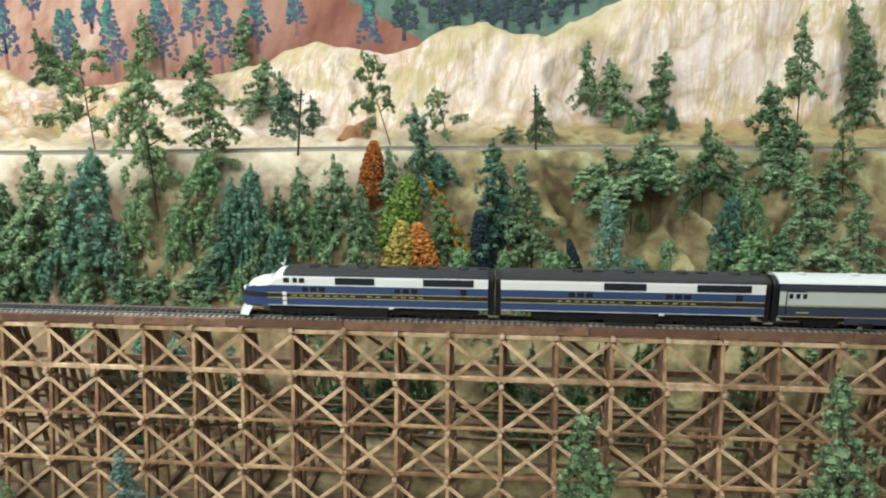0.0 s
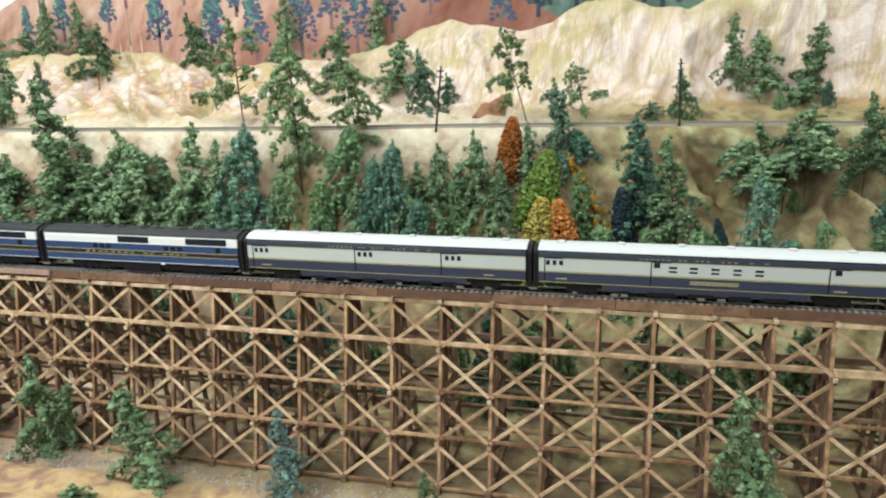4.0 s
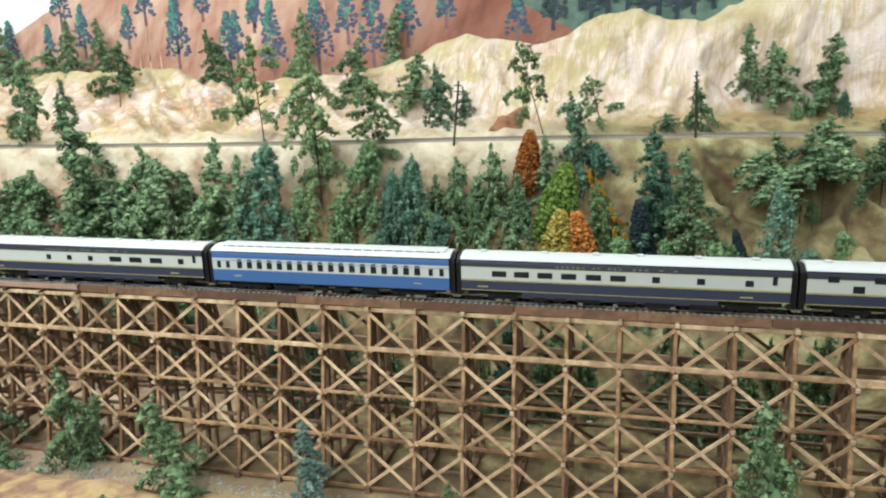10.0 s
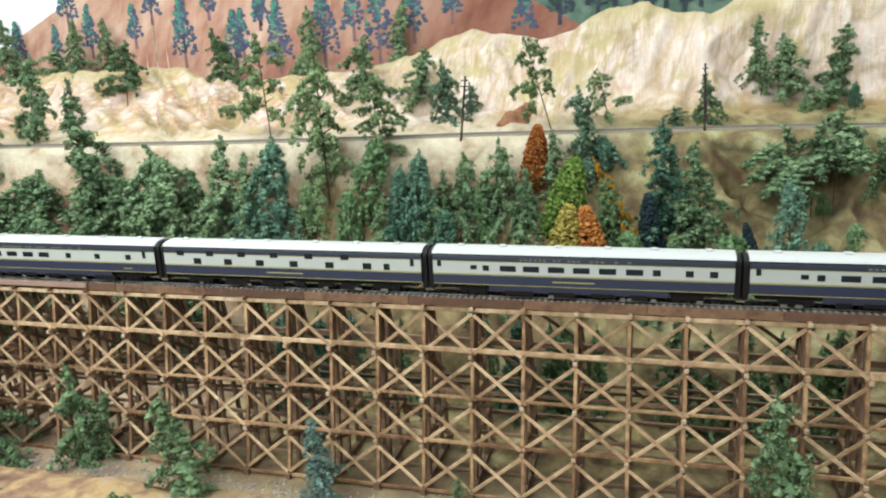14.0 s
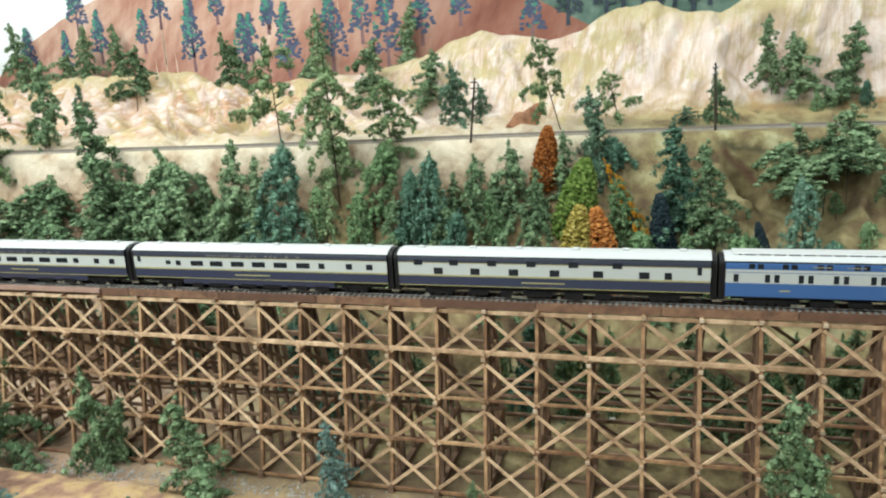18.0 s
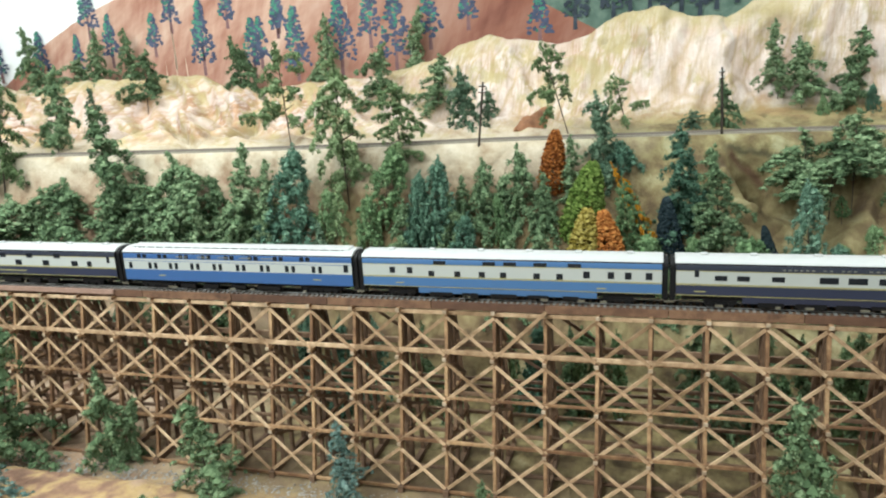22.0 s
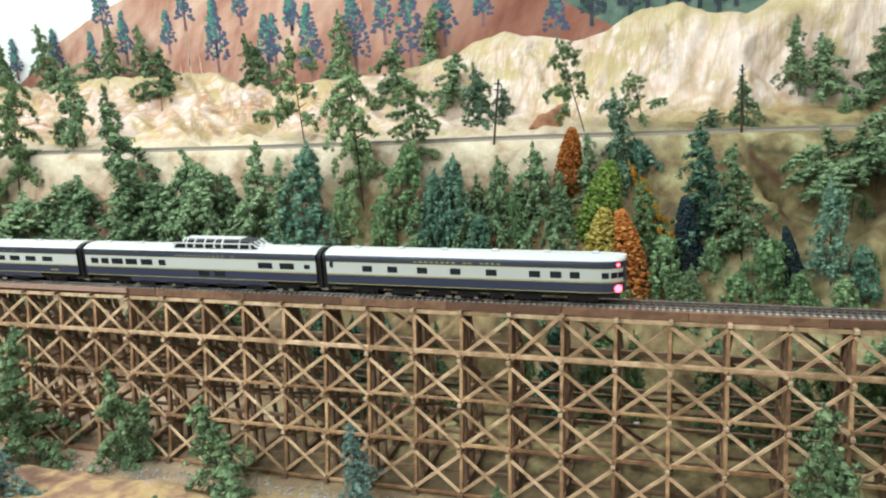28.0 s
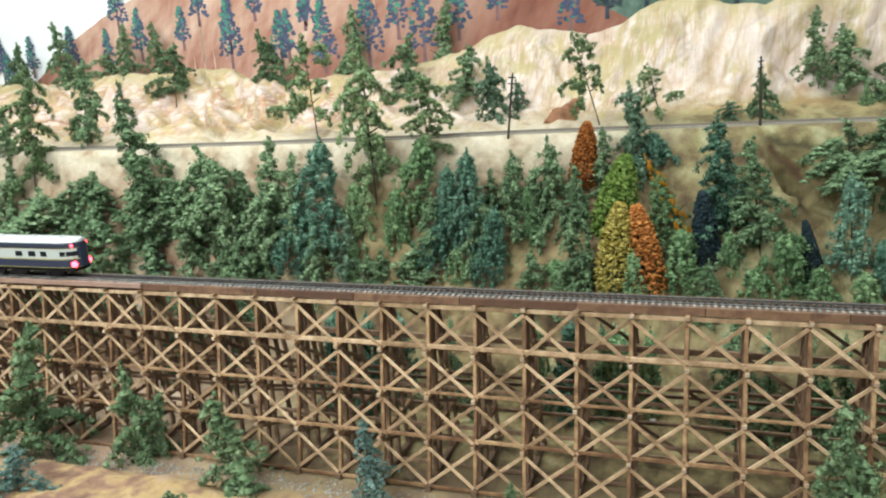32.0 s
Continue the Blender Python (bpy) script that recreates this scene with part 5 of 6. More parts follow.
tree("pine", -0.539, 0.271, 0.069, 0.054, 0.95, 7)
tree("light", -0.374, 0.285, 0.085, 0.027, 0.95, 2)
tree("pine", -0.726, 0.268, 0.085, 0.062, 0.95, 3)
tree("drape", -0.842, 0.263, 0.100, 0.084, 0.95, 5)
tree("teal", -0.229, 0.299, 0.105, 0.028, 0.95, -1)
tree("teal", -0.359, 0.130, 0.144, 0.034, 0.95, 6)
tree("pine", -0.150, 0.140, 0.111, 0.035, 0.95, 3)
tree("teal", -0.031, 0.130, 0.142, 0.031, 0.95, 1)
tree("teal", -0.303, 0.120, 0.090, 0.026, 0.95, 5)
tree("pine", 0.161, 0.150, 0.141, 0.040, 0.90, -2)
tree("pine", 0.244, 0.140, 0.131, 0.035, 0.90, -4)
tree("pine", 0.336, 0.140, 0.149, 0.035, 0.95, -3)
tree("pine", 0.446, 0.130, 0.159, 0.043, 0.90, -5)
tree("light", 0.022, 0.160, 0.123, 0.036, 0.90, -0)

def red_rock():
    """A low slab that runs up the foot of the cliff, rounded across and broken along its crest."""
    bm = bmesh.new()
    bmesh.ops.create_grid(bm, x_segments=34, y_segments=14, size=1.0)
    for v in bm.verts:
        u, w = v.co.x * 0.5 + 0.5, v.co.y
        p = Vector((u * 4, w * 2, 3.1))
        half = 0.021 * (1.0 - 0.45 * u) * min(1.0, 0.35 + 4 * u) * min(1.0, 0.3 + 5 * (1 - u))
        x = -0.118 + 0.048 * u + w * half * 0.9 + 0.006 * math.sin(5 * u)
        y = 0.483 + 0.092 * u - w * half * 0.45
        rise = (0.017 + 0.006 * u) * (1 - abs(w) ** 2.2) * min(1.0, 0.4 + 3 * u) - 0.004 * abs(w) ** 3
        v.co = Vector((x, y, ground(x, y) + rise + 0.005 * noise.fractal(p * 1.5, 1.0, 2.0, 4) * (1 - w * w)))
    for f in bm.faces:
        f.smooth = True
    bmesh.ops.solidify(bm, geom=bm.faces[:], thickness=0.006)
    tagged(part("rock", bm, REDROCK), "terracotta red rock slab leaning at the foot of the cliff", "rock")


red_rock()

# ---- river stones along the foot of the trestle ----
def river_stones():
    rng = random.Random(21)
    verts, faces = [], []
    ico = bmesh.new()
    bmesh.ops.create_icosphere(ico, subdivisions=1, radius=1.0)
    iv = [v.co.copy() for v in ico.verts]
    fi = [tuple(v.index for v in f.verts) for f in ico.faces]
    ico.free()
    for _ in range(3800):
        x = rng.uniform(-0.95, 0.6)
        y = rng.gauss(-0.066, 0.011)
        r = 0.0007 + 0.0018 * rng.random() ** 3
        z = ground(x, y) + 0.0004
        k = len(verts)
        for v in iv:
            s = r * rng.uniform(0.7, 1.25)
            verts.append((x + v.x * s, y + v.y * s, z + v.z * s * 0.6))
        faces.extend(tuple(k + i for i in f) for f in fi)
    me = bpy.data.meshes.new("river_stones")
    me.from_pydata(verts, [], faces)
    me.materials.append(GRAVELROCK)
    tagged(new("river_stones", me), "grey and white river stones below the trestle", "stones", kind="stuff")


river_stones()
tagged(part("paper_scrap", box(-0.0035, 0.0035, -0.002, 0.002, 0, 0.0015, 0.0004), WHITE, m=pose(0.067, 0.148, ground(0.067, 0.148) + 0.002, 8, 0, 20)), "small white scrap lying on the valley floor", "scrap")

# ---- train ----
RAIL_Z, TRACK_Y, SPEED = 0.4127, 0.015, 0.1722


def body_profile(half, low, high, tumble=0.9):
    """Half-section of a passenger car: (y, z) from the skirt up to the roof's middle."""
    side = [(half * 0.99, low), (half, low + 0.002), (half, high - 0.0088), (half * 0.985, high - 0.0068)]
    roof = [(half * math.cos(a) ** tumble * 0.985, high - 0.0068 + 0.0068 * math.sin(a)) for a in (0.3, 0.6, 0.9, 1.2, 1.45)]
    return side + roof + [(0.0, high)]


def extrude(profile, x0, x1, round_end=0.0):
    """Closed solid with that half-section on both sides, from x0 to x1; round_end draws the x1 end in to a curve."""
    bm = bmesh.new()
    ring0 = [(-y, z) for y, z in profile] + [(y, z) for y, z in reversed(profile[:-1])]
    stations = [(x0, 1.0)]
    if round_end:
        stations += [(x1 - round_end * (1 - math.sin(a)), max(0.03, math.cos(a)) ** 0.75) for a in (0.0, 0.3, 0.6, 0.9, 1.15, 1.35, 1.5)]
    else:
        stations.append((x1, 1.0))
    rings = [[bm.verts.new((x, y * s, z)) for y, z in ring0] for x, s in stations]
    n = len(ring0)
    for a, b in zip(rings, rings[1:]):
        for i in range(n):
            bm.faces.new((a[i], a[(i + 1) % n], b[(i + 1) % n], b[i]))
    bm.faces.new(rings[0][::-1])
    bm.faces.new(rings[-1])
    bmesh.ops.recalc_face_normals(bm, faces=bm.faces[:])
    for f in bm.faces:
        f.smooth = False
    return bm


def band(profile, z0, z1, grow=0.00035):
    """The stretch of the section between two heights, a little proud, as a strip for both sides."""
    pts = [p for p in profile if z0 < p[1] < z1]

    def at(z):
        for (ya, za), (yb, zb) in zip(profile, profile[1:]):
            if za <= z <= zb and zb > za:
                return ya + (yb - ya) * (z - za) / (zb - za)
        return profile[-1][0]
    return [(y + grow, z) for y, z in [(at(z0), z0)] + pts + [(at(z1), z1)]]


def add_strip(bm, strip, x0, x1, sides=(-1, 1), round_end=0.0):
    stations = [(x0, 1.0)]
    if round_end:
        stations += [(x1 - round_end * (1 - math.sin(a)) + 0.0003 * math.sin(a), max(0.03, math.cos(a)) ** 0.75) for a in (0.0, 0.3, 0.6, 0.9, 1.15, 1.35, 1.5)]
    else:
        stations.append((x1, 1.0))
    for s in sides:
        outer = [[bm.verts.new((x, s * y * w, z)) for y, z in strip] for x, w in stations]
        inn = [[bm.verts.new((x, s * (y * w - 0.0006), z)) for y, z in strip] for x, w in stations]
        for a in (outer, inn):
            for r, q in zip(a, a[1:]):
                for i in range(len(strip) - 1):
                    bm.faces.new((r[i], q[i], q[i + 1], r[i + 1]))
        for r, q, o, p in zip(outer, outer[1:], inn, inn[1:]):
            bm.faces.new((r[0], q[0], p[0], o[0]))
            bm.faces.new((r[-1], q[-1], p[-1], o[-1]))
        for r, o in ((outer[0], inn[0]), (outer[-1], inn[-1])):
            for i in range(len(strip) - 1):
                bm.faces.new((r[i], r[i + 1], o[i + 1], o[i]))
    bmesh.ops.recalc_face_normals(bm, faces=bm.faces[:])


WHEEL = bmesh.new()
add_cyl(WHEEL, (0, -0.0014, 0), (0, 0.0014, 0), 0.0052, 0.0052, 16)
add_cyl(WHEEL, (0, 0.0014, 0), (0, 0.002, 0), 0.0058, 0.0058, 16)
WHEEL = mesh_of("wheel", WHEEL, BLACK)
AXLE = bmesh.new()
add_cyl(AXLE, (0, -0.008, 0), (0, 0.008, 0), 0.0012, 0.0012, 8)
AXLE = mesh_of("axle", AXLE, BLACK)
FRAMES = {}


def truck(car, x, axles, pitch, tone):
    """A bogie: side frames, wheels and axles, under a vehicle."""
    key = (axles, tone.name)
    if key not in FRAMES:
        bm = bmesh.new()
        half = pitch * (axles - 1) / 2 + 0.006
        for s in (-1, 1):
            add_box(bm, -half, half, s * 0.0118 - 0.001, s * 0.0118 + 0.001, 0.0046, 0.0078)
            for k in range(axles):
                px = (k - (axles - 1) / 2) * pitch
                add_box(bm, px - 0.0022, px + 0.0022, s * 0.0128 - 0.0012, s * 0.0128 + 0.0012, 0.003, 0.0074)
            for k in range(axles - 1):
                px = (k - (axles - 2) / 2) * pitch
                add_box(bm, px - 0.004, px + 0.004, s * 0.0126 - 0.001, s * 0.0126 + 0.001, 0.0032, 0.0058)
        add_box(bm, -0.004, 0.004, -0.011, 0.011, 0.006, 0.0085)
        FRAMES[key] = mesh_of("bogie", bm, tone)
    bogie = part("bogie", FRAMES[key], None, car, m=pose(x, 0, 0))
    for k in range(axles):
        px = (k - (axles - 1) / 2) * pitch
        part("axle", AXLE, None, bogie, m=pose(px, 0, 0.0056))
        for s in (-1, 1):
            part("wheel", WHEEL, None, bogie, m=pose(px, s * 0.0084, 0.0056, 0, 0, 180 if s > 0 else 0))


WINDOWS = {}


def window(car, x, z, w, h, y, name="window", mat=None):
    key = (name, w, h)
    if key not in WINDOWS:
        bm = box(-w / 2, w / 2, -0.0003, 0.0003, -h / 2, h / 2, 0.00018)
        WINDOWS[key] = mesh_of(name, bm, mat or GLASSDARK)
    for s in (-1, 1):
        part(name, WINDOWS[key], None, car, m=pose(x, s * y, z, 0, 0, 0 if s < 0 else 180))


def lettering(car, x0, x1, z, y, count, tone, high=0.0014):
    """A row of small bars where the writing cannot be made out."""
    step = (x1 - x0) / count
    for s in (-1, 1):
        bm = bmesh.new()
        rng = random.Random(count)
        for i in range(count):
            if count > 1 and rng.random() < 0.16:
                continue
            x = x0 + step * i
            add_box(bm, x, x + step * (0.55 if count > 1 else 1), s * y - 0.0002, s * y + 0.0002, z - high / 2, z + high / 2)
        tagged(part("lettering", bm, tone, car), kind="stuff" if count > 1 else "")


HALF, LOW, HIGH = 0.0172, 0.0138, 0.0508


def underbody(car, length, seed):
    rng = random.Random(seed)
    bm = bmesh.new()
    add_box(bm, 0.006, length - 0.006, -0.013, 0.013, 0.0085, 0.0142)
    x = 0.075
    while x < length - 0.085:
        w = rng.uniform(0.012, 0.03)
        for s in (-1, 1):
            add_box(bm, x, x + w, s * 0.0145 - 0.002, s * 0.0145 + 0.002, rng.uniform(0.003, 0.005), 0.0085)
        x += w + rng.uniform(0.006, 0.018)
    part("underframe", bm, BLACK, car)
    # highlights on the running gear, put in as small buff boxes
    for _ in range(5):
        x, w = rng.uniform(0.02, length - 0.03), rng.uniform(0.003, 0.008)
        for s in (-1, 1):
            part("underfloor_box", box(x, x + w, s * 0.0166 - 0.0006, s * 0.0166 + 0.0006, 0.0032, 0.0052), BUFF, car)


def end_details(car, length, first, last):
    for x, w in ((0.0, -1), (length, 1)):
        if (w < 0 and first) or (w > 0 and last):
            continue
        part("diaphragm", extrude(body_profile(0.0152, 0.008, 0.0495), min(x, x + w * 0.0052), max(x, x + w * 0.0052)), BLACK, car)
        bm = bmesh.new()
        add_box(bm, min(x, x + w * 0.0062), max(x, x + w * 0.0062), -0.0028, 0.0028, 0.0055, 0.0085)
        add_box(bm, min(x + w * 0.002, x + w * 0.006), max(x + w * 0.002, x + w * 0.006), -0.0135, 0.0135, 0.0048, 0.007)
        part("coupler", bm, BUFF, car)


def roof_vents(car, length, seed, tone, count):
    rng = random.Random(seed)
    for i in range(count):
        x = length * (i + 0.5) / count + rng.uniform(-0.006, 0.006)
        if "vent" not in WINDOWS:
            WINDOWS["vent"] = mesh_of("roof_vent", box(-0.0035, 0.0035, -0.003, 0.003, -0.0006, 0.002, 0.0006), tone)
        part("roof_vent", WINDOWS["vent"], None, car, m=pose(x, 0, HIGH))


CARS = []
VENTPOST = mesh_of("vent_post", box(-0.0012, 0.0012, -0.0002, 0.0002, -0.0009, 0.0009), ROOF)


def passenger_car(start, end, label, low_paint, letter_paint, band_paint, windows, line=GOLD, tail=False, heavy=False, letters=None, name="passenger_car", skirt=True):
    """A coach between the two ends along the train; windows are (x, z, width, height)."""
    gap = 0.0062
    length = end - start - 2 * gap if not tail else end - start - gap
    car = base_empty(name, pose(0, 0, 0), label, "railway car", "cars of the passenger train")
    CARS.append((car, start + gap))
    low = 0.0118 if heavy else LOW
    prof = body_profile(HALF, low, HIGH, 0.9)
    re = 0.03 if tail else 0.0
    part("body", extrude(prof, 0, length, re), BLACK if not tail else NAVY, car)

    def strip(name, z0, z1, mat, grow=0.00035):
        bm = bmesh.new()
        add_strip(bm, band(prof, z0, z1, grow), 0.0004, length - 0.0004, round_end=re)
        part(name, bm, mat, car)
    strip("side_panel", low + 0.0003, 0.0254, low_paint)
    strip("window_band", 0.0254, 0.0386, band_paint)
    strip("letter_board", 0.0386, 0.0447, letter_paint)
    part("roof", extrude([(y * 1.012 + 0.0003, z + 0.0003) for y, z in prof if z > 0.0447], -0.0006, length + 0.0006, re), ROOF, car)
    if line is not None:
        for z in (0.0145, 0.0249, 0.0259, 0.0389):
            strip("stripe", z - 0.00032, z + 0.00032, line, 0.00055)
    if heavy:                                   # clerestory along the old heavyweight roof
        part("clerestory", box(0.006, length - 0.006, -0.0088, 0.0088, HIGH - 0.003, HIGH + 0.0016, 0.0011), ROOF, car)
        for s in (-1, 1):
            part("clerestory_glass", box(0.012, length - 0.012, s * 0.0089 - 0.0002, s * 0.0089 + 0.0002, HIGH - 0.0013, HIGH + 0.0003), GLASSDARK, car)
            for k in range(22):
                x = 0.016 + (length - 0.032) * k / 21
                part("vent_post", VENTPOST, None, car, m=pose(x, s * 0.0091, HIGH - 0.0005))
        strip("stripe", 0.0356, 0.0361, low_paint, 0.00055)
    else:
        roof_vents(car, length, int(start * 100), ROOF, 6)
    if skirt and not heavy:
        bm = bmesh.new()
        add_strip(bm, [(HALF * 0.94, 0.0072), (HALF * 0.985, 0.0136)], 0.2 * length, 0.8 * length)
        part("skirt", bm, low_paint, car)
    for x, z, w, h in windows:
        window(car, x * length, z, w, h, HALF + 0.0005)
    if letters:
        for x0, x1, z, n, tone in letters:
            lettering(car, x0 * length, x1 * length, z, HALF + 0.0007, n, tone if tone is GOLD else LETTER, 0.001)
    underbody(car, length, int(start * 77))
    for x in (0.042, length - 0.042):
        truck(car, x, 3 if heavy else 2, 0.0185 if not heavy else 0.0155, BLACK)
    end_details(car, length, False, tail)
    return car, length


def cab_body(prof, length, nosed):
    """Diesel shell: a full section with, on the lead unit, a rounded sloping nose at x = 0."""
    bm = bmesh.new()
    ring0 = [(-y, z) for y, z in prof] + [(y, z) for y, z in reversed(prof[:-1])]
    if nosed:
        stations = [(0.0035, 0.42, 0.0285), (0.0055, 0.62, 0.0318), (0.010, 0.8, 0.0355), (0.018, 0.93, 0.0385), (0.026, 0.99, 0.0396), (0.0315, 1.0, 0.0402), (0.039, 1.0, 0.0475), (0.05, 1.0, 0.0507), (length, 1.0, 0.0508)]
    else:
        stations = [(0.0, 1.0, 0.0508), (length, 1.0, 0.0508)]
    rings = []
    top = max(z for _, z in prof)
    for x, w, high in stations:
        ring = []
        for y, z in ring0:
            zz = z if z < 0.02 else 0.02 + (z - 0.02) * (high - 0.02) / (top - 0.02)
            xx = x - (0.0045 * max(0.0, 1 - (zz - LOW) / 0.014) * (1 - x / 0.03) if nosed and x < 0.03 else 0)
            ring.append(bm.verts.new((xx, y * w, zz)))
        rings.append(ring)
    n = len(ring0)
    for a, b in zip(rings, rings[1:]):
        for i in range(n):
            bm.faces.new((a[i], a[(i + 1) % n], b[(i + 1) % n], b[i]))
    bm.faces.new(rings[0][::-1])
    bm.faces.new(rings[-1])
    bmesh.ops.recalc_face_normals(bm, faces=bm.faces[:])
    return bm


def sliced(bm, mats_by_z, extra=None):
    """Gives each face of a shell the paint of its height, cutting the shell at the borders."""
    for z, _ in mats_by_z[1:]:
        bmesh.ops.bisect_plane(bm, geom=bm.verts[:] + bm.edges[:] + bm.faces[:], plane_co=(0, 0, z), plane_no=(0, 0, 1))
    for f in bm.faces:
        c = f.calc_center_median()
        idx = 0
        for i, (z, _) in enumerate(mats_by_z):
            if c.z > z:
                idx = i
        f.material_index = idx
        if extra and extra(c, f):
            f.material_index = extra(c, f) - 1
    return bm


def locomotive(start, end, lead):
    gap = 0.0062
    length = end - start - gap - (0 if lead else gap)
    loco = base_empty("diesel_locomotive", pose(0, 0, 0), "blue and white streamlined diesel cab unit with a charcoal roof" if lead else "blue and white diesel booster unit with a charcoal roof", "locomotive", "locomotives of the train")
    CARS.append((loco, start + (0 if lead else gap)))
    prof = body_profile(HALF, 0.0135, 0.0508, 0.85)
    shell = cab_body(prof, length, lead)
    for x in (0.047,):
        bmesh.ops.bisect_plane(shell, geom=shell.verts[:] + shell.edges[:] + shell.faces[:], plane_co=(x, 0, 0), plane_no=(1, 0, 0))
    paints = ((0.0, LOCOBLUE), (0.0222, BROWNBAND), (0.0272, LOCOBLUE), (0.0355, WHITE), (0.0446, DARKROOF))
    shell = sliced(shell, paints, (lambda c, f: 4 if (c.x < 0.047 and c.z > 0.034) else 0) if lead else None)
    part("body", shell, [m for _, m in paints], loco)
    for z, tone in ((0.0355, WHITE), (0.0272, GOLD), (0.0222, GOLD), (0.0143, WHITE)):
        bm = bmesh.new()
        add_strip(bm, band(prof, z - 0.0003, z + 0.0003, 0.0003), 0.03 if lead else 0.0004, length - 0.0004)
        part("stripe", bm, tone, loco)
    for x0, w in ((0.405, 0.04), (0.755, 0.05)):
        window(loco, x0 * length + w / 2 - 0.002, 0.0402, w, 0.0074, HALF + 0.0003, "grille")
    for x0 in (0.275, 0.645):
        for k in range(3):
            window(loco, (x0 + 0.034 * k) * length, 0.0313, 0.0062, 0.0048, HALF + 0.0003, "porthole_window")
    window(loco, 0.905 * length, 0.031, 0.006, 0.006, HALF + 0.0003, "door_window")
    lettering(loco, 0.22 * length, 0.76 * length, 0.0247, HALF + 0.0003, 16, GOLD, 0.0008)
    for i in range(4):
        x = length * (0.3 + 0.2 * i)
        bm = bmesh.new()
        add_cyl(bm, (x, 0, 0.0504), (x, 0, 0.052), 0.006, 0.0052, 12)
        part("roof_fan", bm, BLACK, loco)
        part("exhaust_stack", box(x + 0.014, x + 0.024, -0.003, 0.003, 0.0502, 0.0516, 0.0003), BLACK, loco)
    bm = bmesh.new()
    add_box(bm, 0.03, length - 0.01, -0.0125, 0.0125, 0.0055, 0.0136)
    add_box(bm, 0.1, length - 0.1, -0.0155, 0.0155, 0.003, 0.0134)
    part("fuel_tank", bm, BLACK, loco)
    for x in (0.062, length - 0.05):
        truck(loco, x, 3, 0.0185, BLACK)
    window(loco, 0.62 * length, 0.0132, 0.005, 0.0018, HALF + 0.0006, "step_plate", WHITE)
    if lead:
        for x, w in ((0.0545, 0.0062), (0.0635, 0.0045), (0.0705, 0.0055)):
            window(loco, x - 0.004, 0.0405, w, 0.0052, HALF + 0.0003, "cab_window")
        bm = bmesh.new()
        for s in (-1, 1):
            q = [bm.verts.new(p) for p in ((0.0322, s * 0.0015, 0.0412), (0.0322, s * 0.0125, 0.0412), (0.0385, s * 0.012, 0.0476), (0.0385, s * 0.0015, 0.0481))]
            bm.faces.new(q if s > 0 else q[::-1])
        bmesh.ops.translate(bm, verts=bm.verts[:], vec=(-0.0007, 0, 0.0006))
        part("windscreen", bm, GLASSDARK, loco)
        bm = bmesh.new()
        ring = [(-0.0045, 0.004, 0.002), (-0.001, 0.0135, 0.002), (0.008, 0.0165, 0.0022)]
        for s in (-1, 1):
            pts = [(x, s * y, z) for x, y, z in ring]
            up = [(x + 0.0055, s * y * 0.95, 0.0122) for x, y, z in ring]
            lo = [bm.verts.new(p) for p in pts]
            hi = [bm.verts.new(p) for p in up]
            for i in range(2):
                bm.faces.new((lo[i], lo[i + 1], hi[i + 1], hi[i]))
            if s < 0:
                left = (lo[0], hi[0])
            else:
                bm.faces.new((left[0], lo[0], hi[0], left[1]))
        bmesh.ops.recalc_face_normals(bm, faces=bm.faces[:])
        bmesh.ops.solidify(bm, geom=bm.faces[:], thickness=0.0008)
        part("pilot", bm, WHITE, loco)
        bm = bmesh.new()
        add_cyl(bm, (0.0035, 0, 0.0262), (0.0008, 0, 0.0262), 0.0032, 0.0028, 14)
        part("headlight", bm, WHITE, loco)
        for z in (0.0165, 0.0215, 0.0265):
            window(loco, 0.048, z, 0.0042, 0.0038, HALF + 0.0004, "number_plate", WHITE)
        bm = bmesh.new()
        add_cyl(bm, (0.044, -0.004, 0.051), (0.047, -0.004, 0.0585), 0.0007, 0.0007, 6)
        add_box(bm, 0.0425, 0.0445, -0.005, -0.003, 0.0535, 0.0548)
        part("horn", bm, WHITE, loco)
    else:
        end_details(loco, length, False, False)
        return
    part("diaphragm", extrude(body_profile(0.0152, 0.008, 0.0495), length, length + 0.0052), BLACK, loco)
    bm = bmesh.new()
    add_box(bm, length, length + 0.006, -0.0135, 0.0135, 0.0048, 0.008)
    part("coupler", bm, BUFF, loco)


ENDS = (-0.109, 0.150, 0.411, 0.7272, 1.050, 1.3695, 1.6587, 1.9856, 2.3086, 2.6158, 2.9458, 3.2708, 3.5816, 3.9086, 4.2273, 4.5546, 4.882)
locomotive(ENDS[0], ENDS[1], True)
locomotive(ENDS[1], ENDS[2], False)
WZ, HZ, LZ = 0.0322, 0.0355, 0.0302


def even(x0, x1, n, w=0.0072, h=0.006, z=WZ):
    return [(x0 + (x1 - x0) * i / max(1, n - 1), z, w, h) for i in range(n)]


def row(fractions, w, h=0.006, z=WZ):
    return [(x, z, w, h) for x in fractions]


def trio(x):
    return [(x + 0.0205 * k, 0.0345, 0.0037, 0.0048) for k in range(3)]


def door_edges(car, length, fractions):
    for x in fractions:
        window(car, x * length, 0.0272, 0.0011, 0.022, HALF + 0.0006, "door_edge")
        window(car, x * length + 0.0085, 0.0392, 0.018, 0.0011, HALF + 0.0008, "door_rail")


